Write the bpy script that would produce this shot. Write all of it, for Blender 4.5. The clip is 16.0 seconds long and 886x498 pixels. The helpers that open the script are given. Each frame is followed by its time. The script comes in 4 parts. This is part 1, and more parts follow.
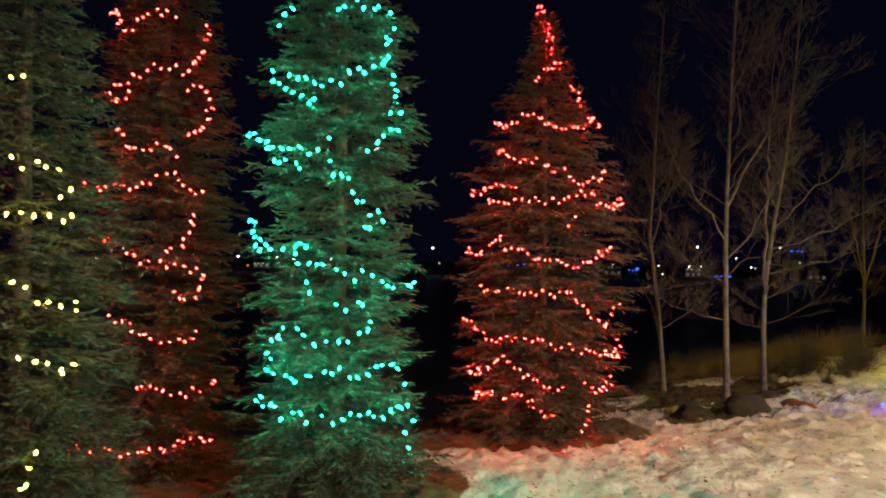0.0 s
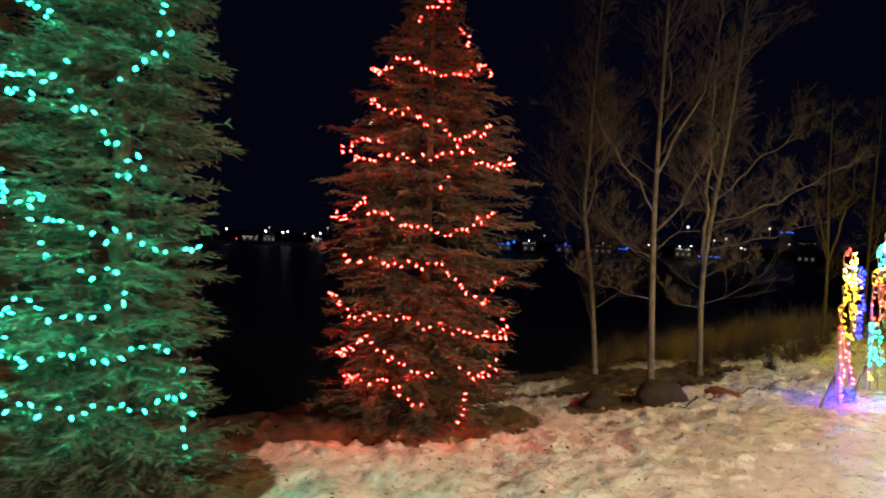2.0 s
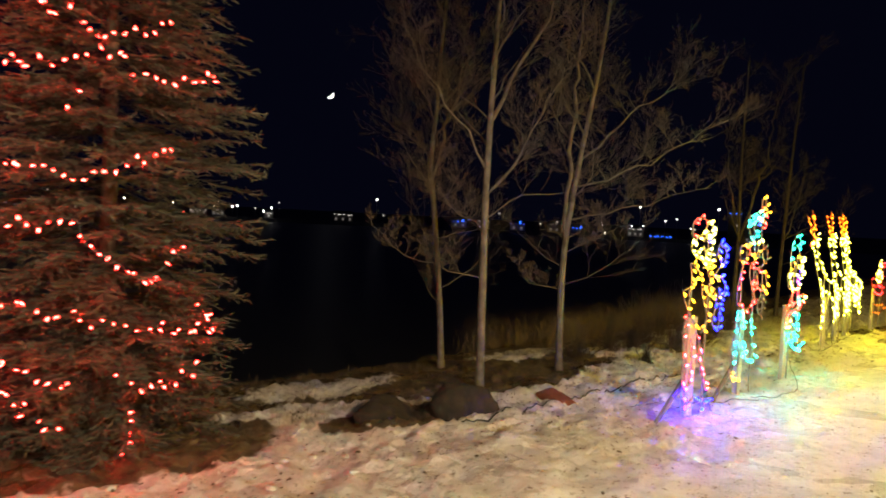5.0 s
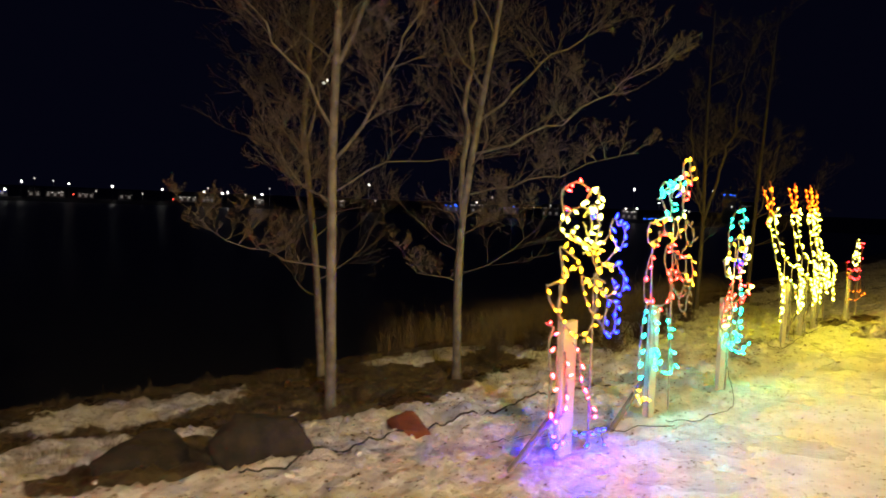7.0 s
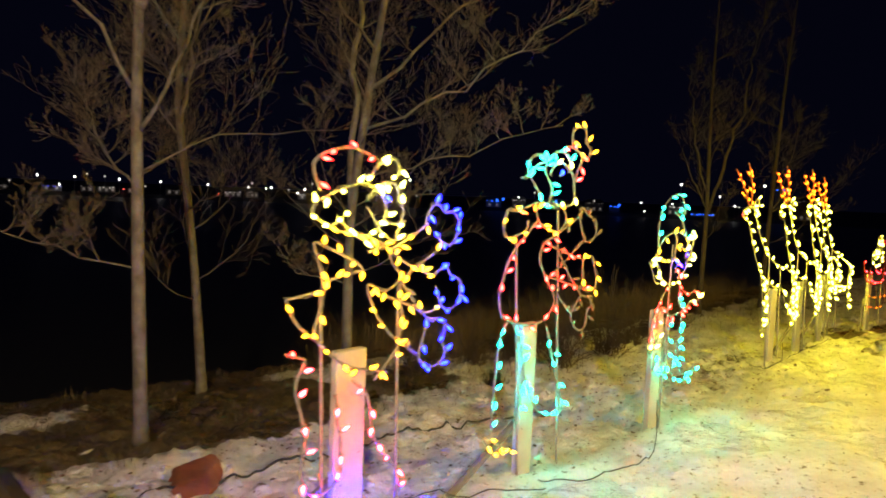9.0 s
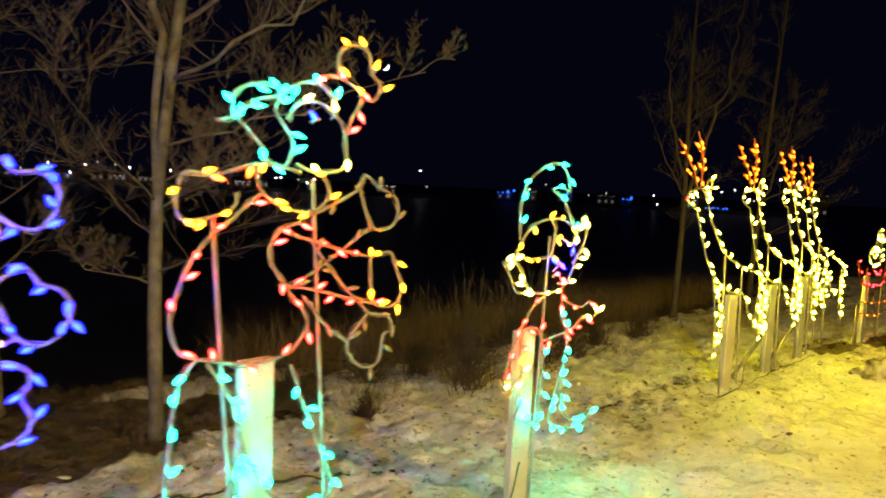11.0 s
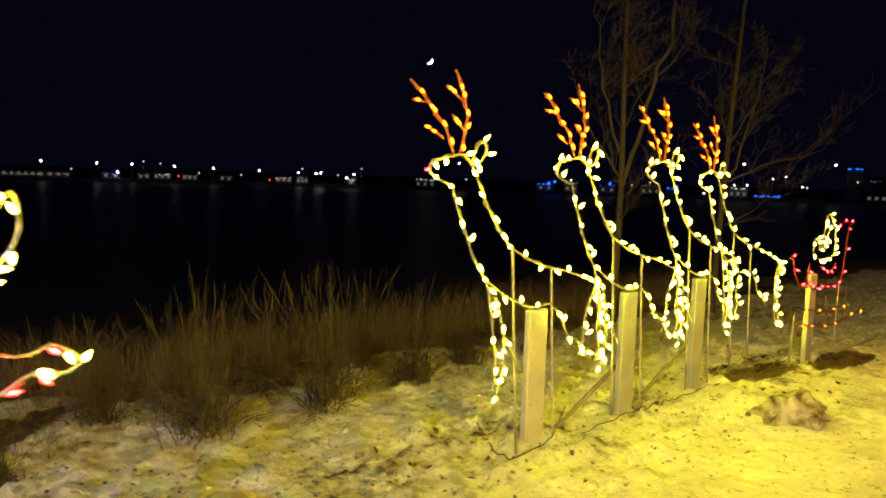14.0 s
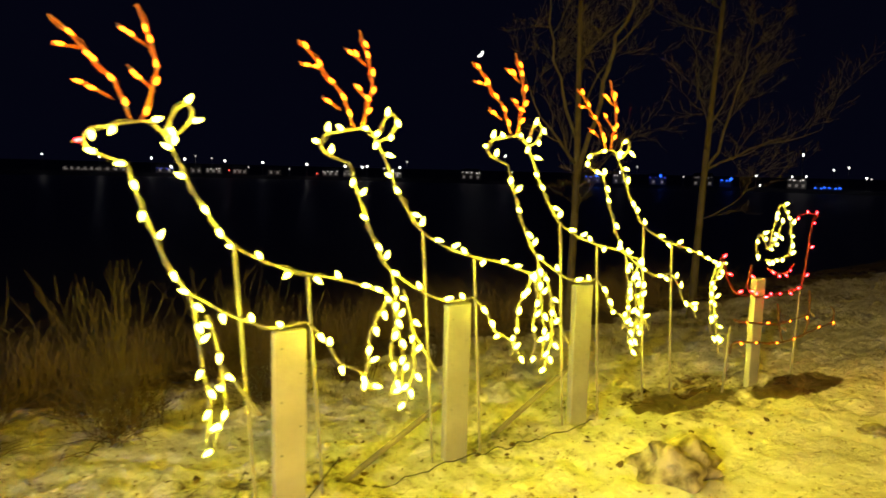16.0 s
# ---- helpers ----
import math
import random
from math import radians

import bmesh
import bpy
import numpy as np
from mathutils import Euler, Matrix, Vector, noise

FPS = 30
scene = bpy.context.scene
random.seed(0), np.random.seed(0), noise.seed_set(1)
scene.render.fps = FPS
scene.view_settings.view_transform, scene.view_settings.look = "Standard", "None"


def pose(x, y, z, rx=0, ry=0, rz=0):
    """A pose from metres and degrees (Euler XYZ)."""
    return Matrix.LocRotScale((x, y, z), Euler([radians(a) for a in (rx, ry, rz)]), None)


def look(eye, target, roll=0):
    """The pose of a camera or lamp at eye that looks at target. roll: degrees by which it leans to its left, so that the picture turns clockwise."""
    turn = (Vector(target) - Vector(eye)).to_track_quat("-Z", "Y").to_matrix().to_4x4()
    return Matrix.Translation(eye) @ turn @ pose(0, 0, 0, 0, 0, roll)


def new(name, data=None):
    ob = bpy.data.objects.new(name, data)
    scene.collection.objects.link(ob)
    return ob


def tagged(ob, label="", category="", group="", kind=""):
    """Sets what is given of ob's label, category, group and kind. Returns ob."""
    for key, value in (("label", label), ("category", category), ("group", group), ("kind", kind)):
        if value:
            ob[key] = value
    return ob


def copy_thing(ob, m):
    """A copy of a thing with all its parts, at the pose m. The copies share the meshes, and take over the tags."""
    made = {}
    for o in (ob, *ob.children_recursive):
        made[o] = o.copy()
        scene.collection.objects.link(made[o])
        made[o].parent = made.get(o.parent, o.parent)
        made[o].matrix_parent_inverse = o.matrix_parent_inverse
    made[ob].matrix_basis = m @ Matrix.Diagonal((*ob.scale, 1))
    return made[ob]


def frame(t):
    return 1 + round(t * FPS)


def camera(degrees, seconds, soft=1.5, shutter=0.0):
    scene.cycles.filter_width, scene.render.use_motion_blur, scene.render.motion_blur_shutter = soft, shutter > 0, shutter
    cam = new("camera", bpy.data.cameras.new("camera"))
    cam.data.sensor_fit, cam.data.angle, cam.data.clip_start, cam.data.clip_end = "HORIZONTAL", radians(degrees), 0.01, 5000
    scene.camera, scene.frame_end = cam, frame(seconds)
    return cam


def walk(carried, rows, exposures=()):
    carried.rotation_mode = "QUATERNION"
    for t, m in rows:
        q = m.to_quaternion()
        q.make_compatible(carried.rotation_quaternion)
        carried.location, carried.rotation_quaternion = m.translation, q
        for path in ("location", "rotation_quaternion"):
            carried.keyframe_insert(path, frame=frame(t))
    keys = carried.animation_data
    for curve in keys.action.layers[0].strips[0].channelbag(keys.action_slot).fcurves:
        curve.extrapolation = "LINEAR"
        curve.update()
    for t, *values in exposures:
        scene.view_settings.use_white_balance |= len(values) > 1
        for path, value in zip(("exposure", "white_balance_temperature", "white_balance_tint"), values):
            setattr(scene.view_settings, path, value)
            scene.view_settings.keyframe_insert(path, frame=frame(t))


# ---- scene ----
cam = camera(66.7, 16.0, soft=1.8, shutter=0.5)
PATH = [
    (0, (1.977, 4.031, 1.909), (1.66, 6.005, 1.95), 1.2),
    (0.5, (2.346, 4.269, 1.917), (2.016, 6.241, 1.926), 1.4),
    (1, (2.609, 4.657, 1.895), (2.294, 6.632, 1.909), 1.8),
    (1.5, (2.949, 5.057, 1.851), (2.658, 7.036, 1.856), 1.7),
    (2, (3.265, 5.334, 1.845), (2.968, 7.311, 1.816), 2.1),
    (2.5, (3.557, 5.761, 1.819), (3.295, 7.743, 1.779), 2.3),
    (3, (3.908, 6.076, 1.772), (3.636, 8.057, 1.716), 2.0),
    (3.5, (4.205, 6.513, 1.759), (3.928, 8.493, 1.689), 2.3),
    (4, (4.536, 6.978, 1.732), (4.271, 8.959, 1.658), 2.5),
    (4.5, (4.841, 7.39, 1.744), (4.596, 9.373, 1.66), 2.9),
    (5, (5.196, 7.831, 1.749), (5.02, 9.821, 1.658), 2.9),
    (7.5, (6.966, 10.269, 1.701), (6.796, 12.256, 1.561), 2.1),
    (8, (7.361, 10.667, 1.704), (7.142, 12.65, 1.563), 2.2),
    (10.5, (8.896, 12.891, 1.609), (8.567, 14.856, 1.431), 2.5),
    (11, (9.153, 13.37, 1.603), (8.818, 15.333, 1.422), 2.8),
    (11.5, (9.503, 13.735, 1.576), (9.162, 15.697, 1.393), 2.0),
    (12, (9.842, 14.114, 1.567), (9.494, 16.074, 1.367), 1.8),
    (12.5, (10.176, 14.549, 1.579), (9.826, 16.509, 1.385), 2.2),
    (13, (10.536, 14.878, 1.569), (10.148, 16.829, 1.36), 2.0),
    (13.5, (10.842, 15.319, 1.57), (10.447, 17.269, 1.367), 2.2),
    (14, (11.186, 15.654, 1.56), (10.717, 17.587, 1.354), 1.7),
    (14.5, (11.52, 16.045, 1.533), (11.015, 17.967, 1.31), 1.8),
    (15, (11.853, 16.439, 1.532), (11.32, 18.354, 1.308), 1.6),
    (15.5, (12.188, 16.732, 1.542), (11.592, 18.628, 1.317), 1.5),
    (16, (12.453, 17.148, 1.525), (11.843, 19.039, 1.295), 1.4),
]
# the clip's camera lifts its picture a little towards the reindeer
TONE = ((0, 0.10), (5, 0.14), (8, 0.0), (11, 0.03), (13, 0.14), (16, 0.20))
walk(cam, [(t, look(eye, target, roll)) for t, eye, target, roll in PATH], TONE)

# ---- night sky and lamps ----
world = bpy.data.worlds.new("night")
scene.world = world
world.use_nodes = True
sky = world.node_tree.nodes["Background"]
sky.inputs[0].default_value = (0.25, 0.28, 1.0, 1)
sky.inputs[1].default_value = 0.0042


def path_lamp(place, colour, watts):
    """A park lamp with a cut-off hood: it shines down and outwards, and little above its own height."""
    data = bpy.data.lights.new("path_lamp", "SPOT")
    data.color, data.energy, data.shadow_soft_size = colour, watts, 0.2
    data.spot_size, data.spot_blend = radians(178), 0.25
    ob = new("path_lamp", data)
    ob.matrix_basis = look(place, (place[0] - 0.1, place[1] + 0.1, 0))
    return ob


# the warm park lamps that stand along the path behind the walker
path_lamp((9.5, 4.0, 4.9), (1.0, 0.78, 0.56), 4300)
path_lamp((15.0, 14.2, 5.3), (1.0, 0.63, 0.0), 2250)
path_lamp((2.0, -8.0, 5.6), (1.0, 0.74, 0.50), 900)

# ---- materials ----


def material(name, base, rough=0.7, metal=0.0, second=None, scale=6.0, bump=0.0, bump_scale=40.0, random_tone=0.0):
    m = bpy.data.materials.new(name)
    m.use_nodes = True
    t = m.node_tree
    b = t.nodes["Principled BSDF"]
    b.inputs["Roughness"].default_value, b.inputs["Metallic"].default_value = rough, metal
    b.inputs["Base Color"].default_value = (*base, 1)
    co = t.nodes.new("ShaderNodeTexCoord")
    colour = None
    if second:
        n = t.nodes.new("ShaderNodeTexNoise")
        n.inputs["Scale"].default_value, n.inputs["Detail"].default_value = scale, 6
        t.links.new(co.outputs["Object"], n.inputs["Vector"])
        r = t.nodes.new("ShaderNodeValToRGB")
        r.color_ramp.elements[0].position, r.color_ramp.elements[1].position = 0.35, 0.65
        r.color_ramp.elements[0].color, r.color_ramp.elements[1].color = (*base, 1), (*second, 1)
        t.links.new(n.outputs["Fac"], r.inputs[0])
        colour = r.outputs[0]
    if random_tone:
        h = t.nodes.new("ShaderNodeHueSaturation")
        g = t.nodes.new("ShaderNodeNewGeometry")
        mr = t.nodes.new("ShaderNodeMapRange")
        mr.inputs[3].default_value, mr.inputs[4].default_value = 1 - random_tone, 1 + random_tone
        t.links.new(g.outputs["Random Per Island"], mr.inputs[0])
        t.links.new(mr.outputs[0], h.inputs["Value"])
        if colour:
            t.links.new(colour, h.inputs["Color"])
        else:
            h.inputs["Color"].default_value = (*base, 1)
        colour = h.outputs[0]
    if colour:
        t.links.new(colour, b.inputs["Base Color"])
    if bump:
        n2 = t.nodes.new("ShaderNodeTexNoise")
        n2.inputs["Scale"].default_value, n2.inputs["Detail"].default_value = bump_scale, 8
        t.links.new(co.outputs["Object"], n2.inputs["Vector"])
        bp = t.nodes.new("ShaderNodeBump")
        bp.inputs["Strength"].default_value, bp.inputs["Distance"].default_value = bump, 0.02
        t.links.new(n2.outputs["Fac"], bp.inputs["Height"])
        t.links.new(bp.outputs[0], b.inputs["Normal"])
    return m


def glowing(name, colour, strength):
    m = bpy.data.materials.new(name)
    m.use_nodes = True
    b = m.node_tree.nodes["Principled BSDF"]
    b.inputs["Base Color"].default_value = (*[min(1, 0.2 + c) for c in colour], 1)
    b.inputs["Roughness"].default_value = 0.25
    b.inputs["Emission Color"].default_value = (*colour, 1)
    b.inputs["Emission Strength"].default_value = strength
    return m


def ground_material():
    """Trodden snow beside the path, dirt and dead grass down the bank; the mesh's own y runs from the path to the lake."""
    m = bpy.data.materials.new("snowy_ground")
    m.use_nodes = True
    t = m.node_tree
    b = t.nodes["Principled BSDF"]
    co = t.nodes.new("ShaderNodeTexCoord")
    sep = t.nodes.new("ShaderNodeSeparateXYZ")
    t.links.new(co.outputs["Object"], sep.inputs[0])

    def noise_node(scale, detail=6, rough=0.6):
        n = t.nodes.new("ShaderNodeTexNoise")
        n.inputs["Scale"].default_value, n.inputs["Detail"].default_value, n.inputs["Roughness"].default_value = scale, detail, rough
        t.links.new(co.outputs["Object"], n.inputs["Vector"])
        return n.outputs["Fac"]

    def math_node(op, a, c, clamp=False):
        n = t.nodes.new("ShaderNodeMath")
        n.operation, n.use_clamp = op, clamp
        for i, v in enumerate((a, c)):
            if isinstance(v, (int, float)):
                n.inputs[i].default_value = v
            else:
                t.links.new(v, n.inputs[i])
        return n.outputs[0]

    def ramp(f, p0, p1, c0, c1):
        r = t.nodes.new("ShaderNodeValToRGB")
        r.color_ramp.elements[0].position, r.color_ramp.elements[1].position = p0, p1
        r.color_ramp.elements[0].color, r.color_ramp.elements[1].color = (*c0, 1), (*c1, 1)
        t.links.new(f, r.inputs[0])
        return r.outputs[0]

    def mix(f, a, c):
        n = t.nodes.new("ShaderNodeMix")
        n.data_type = "RGBA"
        t.links.new(f, n.inputs[0])
        t.links.new(a, n.inputs[6])
        t.links.new(c, n.inputs[7])
        return n.outputs[2]

    # where the snow has gone or worn thin, plus the painted shade by the sleigh, frayed by noise at two sizes
    worn_shade = t.nodes.new("ShaderNodeAttribute")
    worn_shade.attribute_name = "worn_shade"
    fray = math_node("ADD", math_node("MULTIPLY", math_node("SUBTRACT", noise_node(2.2), 0.5), 1.1), math_node("MULTIPLY", math_node("SUBTRACT", noise_node(9.0), 0.5), 0.9))
    bare = math_node("MULTIPLY", math_node("SUBTRACT", math_node("ADD", worn_shade.outputs["Fac"], fray), 0.5), 4.0, True)
    snow = ramp(noise_node(3.0), 0.3, 0.7, (0.60, 0.58, 0.57), (0.86, 0.86, 0.87))
    specks = ramp(noise_node(19.0, 4, 0.7), 0.33, 0.42, (0, 0, 0), (1, 1, 1))
    crumbs = t.nodes.new("ShaderNodeRGB")
    crumbs.outputs[0].default_value = (0.16, 0.11, 0.06, 1)
    snow = mix(specks, crumbs.outputs[0], snow)
    earth = ramp(noise_node(5.0), 0.3, 0.75, (0.04, 0.028, 0.014), (0.14, 0.10, 0.048))
    t.links.new(mix(bare, snow, earth), b.inputs["Base Color"])
    ice = ramp(noise_node(0.8, 3), 0.45, 0.6, (0.62, 0.62, 0.62), (0.17, 0.17, 0.17))
    t.links.new(ice, b.inputs["Roughness"])
    bp = t.nodes.new("ShaderNodeBump")
    bp.inputs["Distance"].default_value = 0.075
    off_path = math_node("SUBTRACT", sep.outputs["Y"], 1.7, True)
    t.links.new(math_node("ADD", math_node("MULTIPLY", off_path, 0.6), 0.40), bp.inputs["Strength"])
    relief = math_node("ADD", math_node("MULTIPLY", noise_node(6.5, 5, 0.55), 1.5), noise_node(17.0, 7, 0.65))
    t.links.new(relief, bp.inputs["Height"])
    t.links.new(bp.outputs[0], b.inputs["Normal"])
    return m


GROUND = ground_material()
WATER = material("dark_lake", (0.016, 0.017, 0.020), 0.35, bump=0.15, bump_scale=2.0)
NEEDLES = material("spruce_needles", (0.042, 0.044, 0.029), 0.75, second=(0.070, 0.067, 0.042), scale=3, random_tone=0.35)
BARK_DARK = material("spruce_bark", (0.06, 0.04, 0.028), 0.9, second=(0.11, 0.08, 0.05), scale=14, bump=0.6)
BARK_PALE = material("pale_bark", (0.17, 0.15, 0.112), 0.85, second=(0.075, 0.064, 0.046), scale=9, bump=0.6, bump_scale=30)
BARK_LIMB = material("limb_bark", (0.12, 0.102, 0.078), 0.85, second=(0.07, 0.06, 0.046), scale=9, bump=0.4, bump_scale=30)
# the far trees' dimness, out of the lamps' reach, is put into this colour
BARK_FAR = material("dimmed_far_bark", (0.075, 0.062, 0.045), 0.9, second=(0.045, 0.037, 0.027), scale=9, bump=0.5, bump_scale=30)
TWIGS = material("twig_bark", (0.098, 0.075, 0.051), 0.85, second=(0.060, 0.046, 0.032), scale=9)
BOARD = material("weathered_board", (0.52, 0.50, 0.45), 0.75, second=(0.40, 0.38, 0.33), scale=4, bump=0.3, bump_scale=25)
GREY_BOARD = material("grey_board", (0.36, 0.36, 0.36), 0.75, second=(0.28, 0.28, 0.28), scale=4, bump=0.3, bump_scale=25)
PROP_BOARD = material("weathered_prop", (0.19, 0.175, 0.15), 0.85, second=(0.12, 0.11, 0.09), scale=4, bump=0.3, bump_scale=25)
WIRE = material("painted_wire", (0.33, 0.31, 0.29), 0.45, second=(0.22, 0.20, 0.18), scale=20)
CORD = material("light_cord", (0.20, 0.19, 0.16), 0.5, second=(0.12, 0.11, 0.09), scale=20)
RED_WIRE = material("dark_red_wire", (0.16, 0.008, 0.008), 0.5, second=(0.10, 0.005, 0.006), scale=20)
RUST_WIRE = material("rusty_runner_wire", (0.14, 0.06, 0.02), 0.6, second=(0.09, 0.04, 0.015), scale=20)
# the orange cast of the amber bulbs is put into the antler wire's colour
AMBER_WIRE = material("amber_lit_wire", (0.55, 0.20, 0.04), 0.5, second=(0.40, 0.13, 0.03), scale=20)
CABLE = material("black_cable", (0.02, 0.02, 0.018), 0.5)
GREEN_WIRE = material("green_cord", (0.015, 0.03, 0.018), 0.5)
SOCKET = material("bulb_socket", (0.25, 0.22, 0.16), 0.5)
ROCK = material("brown_rock", (0.008, 0.0055, 0.0035), 0.9, second=(0.030, 0.020, 0.012), scale=5, bump=1.0, bump_scale=14)
RED_ROCK = material("red_rock", (0.15, 0.040, 0.012), 0.85, second=(0.23, 0.075, 0.03), scale=6, bump=0.8, bump_scale=14)
DIRT = material("dirty_snow", (0.07, 0.05, 0.03), 0.85, second=(0.5, 0.45, 0.36), scale=9, bump=1.0, bump_scale=22)
GRASS = material("dry_grass", (0.055, 0.042, 0.022), 0.85, second=(0.11, 0.085, 0.042), scale=2, random_tone=0.4)
REED = material("straw_reed", (0.11, 0.080, 0.032), 0.85, second=(0.20, 0.145, 0.060), scale=2, random_tone=0.4)
FAR_WALL = material("far_wall", (0.2, 0.19, 0.18), 0.8, second=(0.26, 0.25, 0.24), scale=1)
FAR_ROOF = material("far_roof", (0.06, 0.06, 0.065), 0.8)
STEEL = material("lamp_post_steel", (0.2, 0.2, 0.2), 0.5, 0.6)

def glass(name, colour, strength):
    """Tinted bulb glass, half clear, that glows with the light inside it."""
    m = glowing(name, colour, strength)
    m.node_tree.nodes["Principled BSDF"].inputs["Alpha"].default_value = 0.45
    return m


# for each colour the glass and the hot filament inside it
LIT = {
    name: (glass(name + "_glass", colour, shell), glowing(name + "_filament", pure, core))
    for name, colour, shell, pure, core in (
        ("red", (1.0, 0.014, 0.013), 2.2, (1.0, 0.0085, 0.0065), 250),
        ("teal", (0.001, 1.0, 0.58), 1.5, (0.0005, 1.0, 0.56), 400),
        ("blue", (0.001, 0.010, 1.0), 4.0, (0.00012, 0.0010, 1.0), 950),
        ("purple", (0.03, 0.02, 1.0), 5.0, (0.0016, 0.00012, 1.0), 7000),
        ("yellow", (1.0, 0.38, 0.004), 1.5, (1.0, 0.42, 0.006), 58),
        ("amber", (1.0, 0.14, 0.003), 3.0, (1.0, 0.13, 0.003), 50),
        ("pink", (1.0, 0.10, 0.11), 2.4, (1.0, 0.02, 0.025), 180),
        ("white", (1.0, 0.93, 0.26), 4.5, (1.0, 0.86, 0.014), 310),
        ("ruby", (1.0, 0.004, 0.020), 3.5, (1.0, 0.008, 0.012), 210),
        ("ember", (1.0, 0.16, 0.004), 2.0, (1.0, 0.20, 0.006), 22),
        ("pale", (1.0, 0.92, 0.28), 3.6, (1.0, 0.84, 0.040), 140),
    )
}
MOONLIT = glowing("moonlit", (1.0, 0.98, 0.9), 3.0)
FAR_WHITE = glowing("far_white_lamp", (1.0, 0.95, 0.9), 5.0)
FAR_BLUE = glowing("far_blue_lights", (0.02, 0.12, 1.0), 2.5)
FAR_DIM = glowing("far_dim_window", (1.0, 0.85, 0.75), 0.09)
FAR_FAINT = glowing("far_faint_lamp", (1.0, 0.9, 0.82), 0.6)
FAR_BLUE_DIM = glowing("far_faint_blue_lights", (0.08, 0.10, 1.0), 0.5)
FAR_RED = glowing("far_red_lamp", (1.0, 0.08, 0.05), 3.0)

# ---- mesh helpers ----


def mesh_of(name, verts, faces, mat, smooth=False):
    me = bpy.data.meshes.new(name)
    me.from_pydata(verts, [], faces)
    me.materials.append(mat)
    if smooth:
        me.polygons.foreach_set("use_smooth", [True] * len(me.polygons))
    me.update()
    return me


def part(name, me, parent=None, label="", m=None):
    ob = new(name, me)
    if parent:
        ob.parent = parent
    if m:
        ob.matrix_basis = m
    return tagged(ob, label)


def thing(name, m, label, category, group="", kind=""):
    ob = new(name)
    ob.empty_display_size = 0.1
    ob.matrix_basis = m
    return tagged(ob, label, category, group, kind)


def smooth_line(points, step=0.03):
    """A rounded line through the points, as even steps."""
    p = [Vector(q) for q in points]
    if len(p) == 1:
        return p
    if len(p) < 3:
        n = max(1, round((p[-1] - p[0]).length / step)) 
        return [p[0].lerp(p[-1], i / n) for i in range(n + 1)]
    out = []
    for i in range(len(p) - 1):
        a, b = p[max(i - 1, 0)], p[i]
        c, d = p[i + 1], p[min(i + 2, len(p) - 1)]
        n = max(2, round((c - b).length / step))
        for k in range(n):
            u = k / n
            out.append(0.5 * (2 * b + (c - a) * u + (2 * a - 5 * b + 4 * c - d) * u * u + (3 * b - a - 3 * c + d) * u**3))
    return out + [p[-1]]


def tube(points, radius, sides=6, verts=None, faces=None):
    """A swept tube; radius is a number or one for each point."""
    verts, faces = ([] if verts is None else verts), ([] if faces is None else faces)
    rad = [radius] * len(points) if isinstance(radius, (int, float)) else [float(r) for r in radius]
    base = len(verts)
    side = None
    for i, p in enumerate(points):
        way = (points[min(i + 1, len(points) - 1)] - points[max(i - 1, 0)]).normalized()
        if side is None:
            side = way.orthogonal().normalized()
        side = (side - way * side.dot(way)).normalized()
        up = way.cross(side)
        for k in range(sides):
            a = 2 * math.pi * k / sides
            verts.append(p + rad[i] * (math.cos(a) * side + math.sin(a) * up))
    for i in range(len(points) - 1):
        for k in range(sides):
            a, b = base + i * sides + k, base + i * sides + (k + 1) % sides
            faces.append((a, b, b + sides, a + sides))
    faces.append(tuple(range(base + sides - 1, base - 1, -1)))
    top = base + (len(points) - 1) * sides
    faces.append(tuple(range(top, top + sides)))
    return verts, faces


def bulb_mesh(name, mats, size=1.0):
    """A strawberry-shaped bulb of tinted glass with its filament, in a socket; it points along z."""
    shells = (
        ((0.0, 0.007), (0.013, 0.007), (0.015, 0.0100), (0.027, 0.0132), (0.045, 0.0098), (0.060, 0.002)),
        ((0.016, 0.003), (0.027, 0.0075), (0.041, 0.0055), (0.050, 0.001)),
    )
    verts, faces, slots = [], [], []
    for s, rings in enumerate(shells):
        base, n = len(verts), 6 if s == 0 else 5
        for z, r in rings:
            for k in range(n):
                a = 2 * math.pi / n * k
                verts.append((size * r * math.cos(a), size * r * math.sin(a), size * z))
        for i in range(len(rings) - 1):
            for k in range(n):
                a, b = base + n * i + k, base + n * i + (k + 1) % n
                faces.append((a, b, b + n, a + n))
                slots.append(2 if s else (1 if i < 2 else 0))
        top = base + n * (len(rings) - 1)
        faces.append(tuple(range(top, top + n)))
        slots.append(2 if s else 0)
    me = mesh_of(name, verts, faces, mats[0], True)
    me.materials.append(SOCKET)
    me.materials.append(mats[1])
    for i, k in enumerate(slots):
        me.polygons[i].material_index = k
    return me


BULB = {c: bulb_mesh(c + "_bulb", m, 0.80 if c in ("ruby", "ember") else 1.06) for c, m in LIT.items()}
TREE_LIT = {
    "red": (LIT["red"][0], glowing("red_tree_filament", (1.0, 0.0100, 0.0078), 520)),
    "teal": (glass("teal_tree_glass", (0.006, 1.0, 0.68), 1.9), glowing("teal_tree_filament", (0.0011, 1.0, 0.52), 980)),
    "pale": LIT["pale"],
}
TREE_BULB = {c: bulb_mesh(c + "_tree_bulb", m, 0.86) for c, m in TREE_LIT.items()}


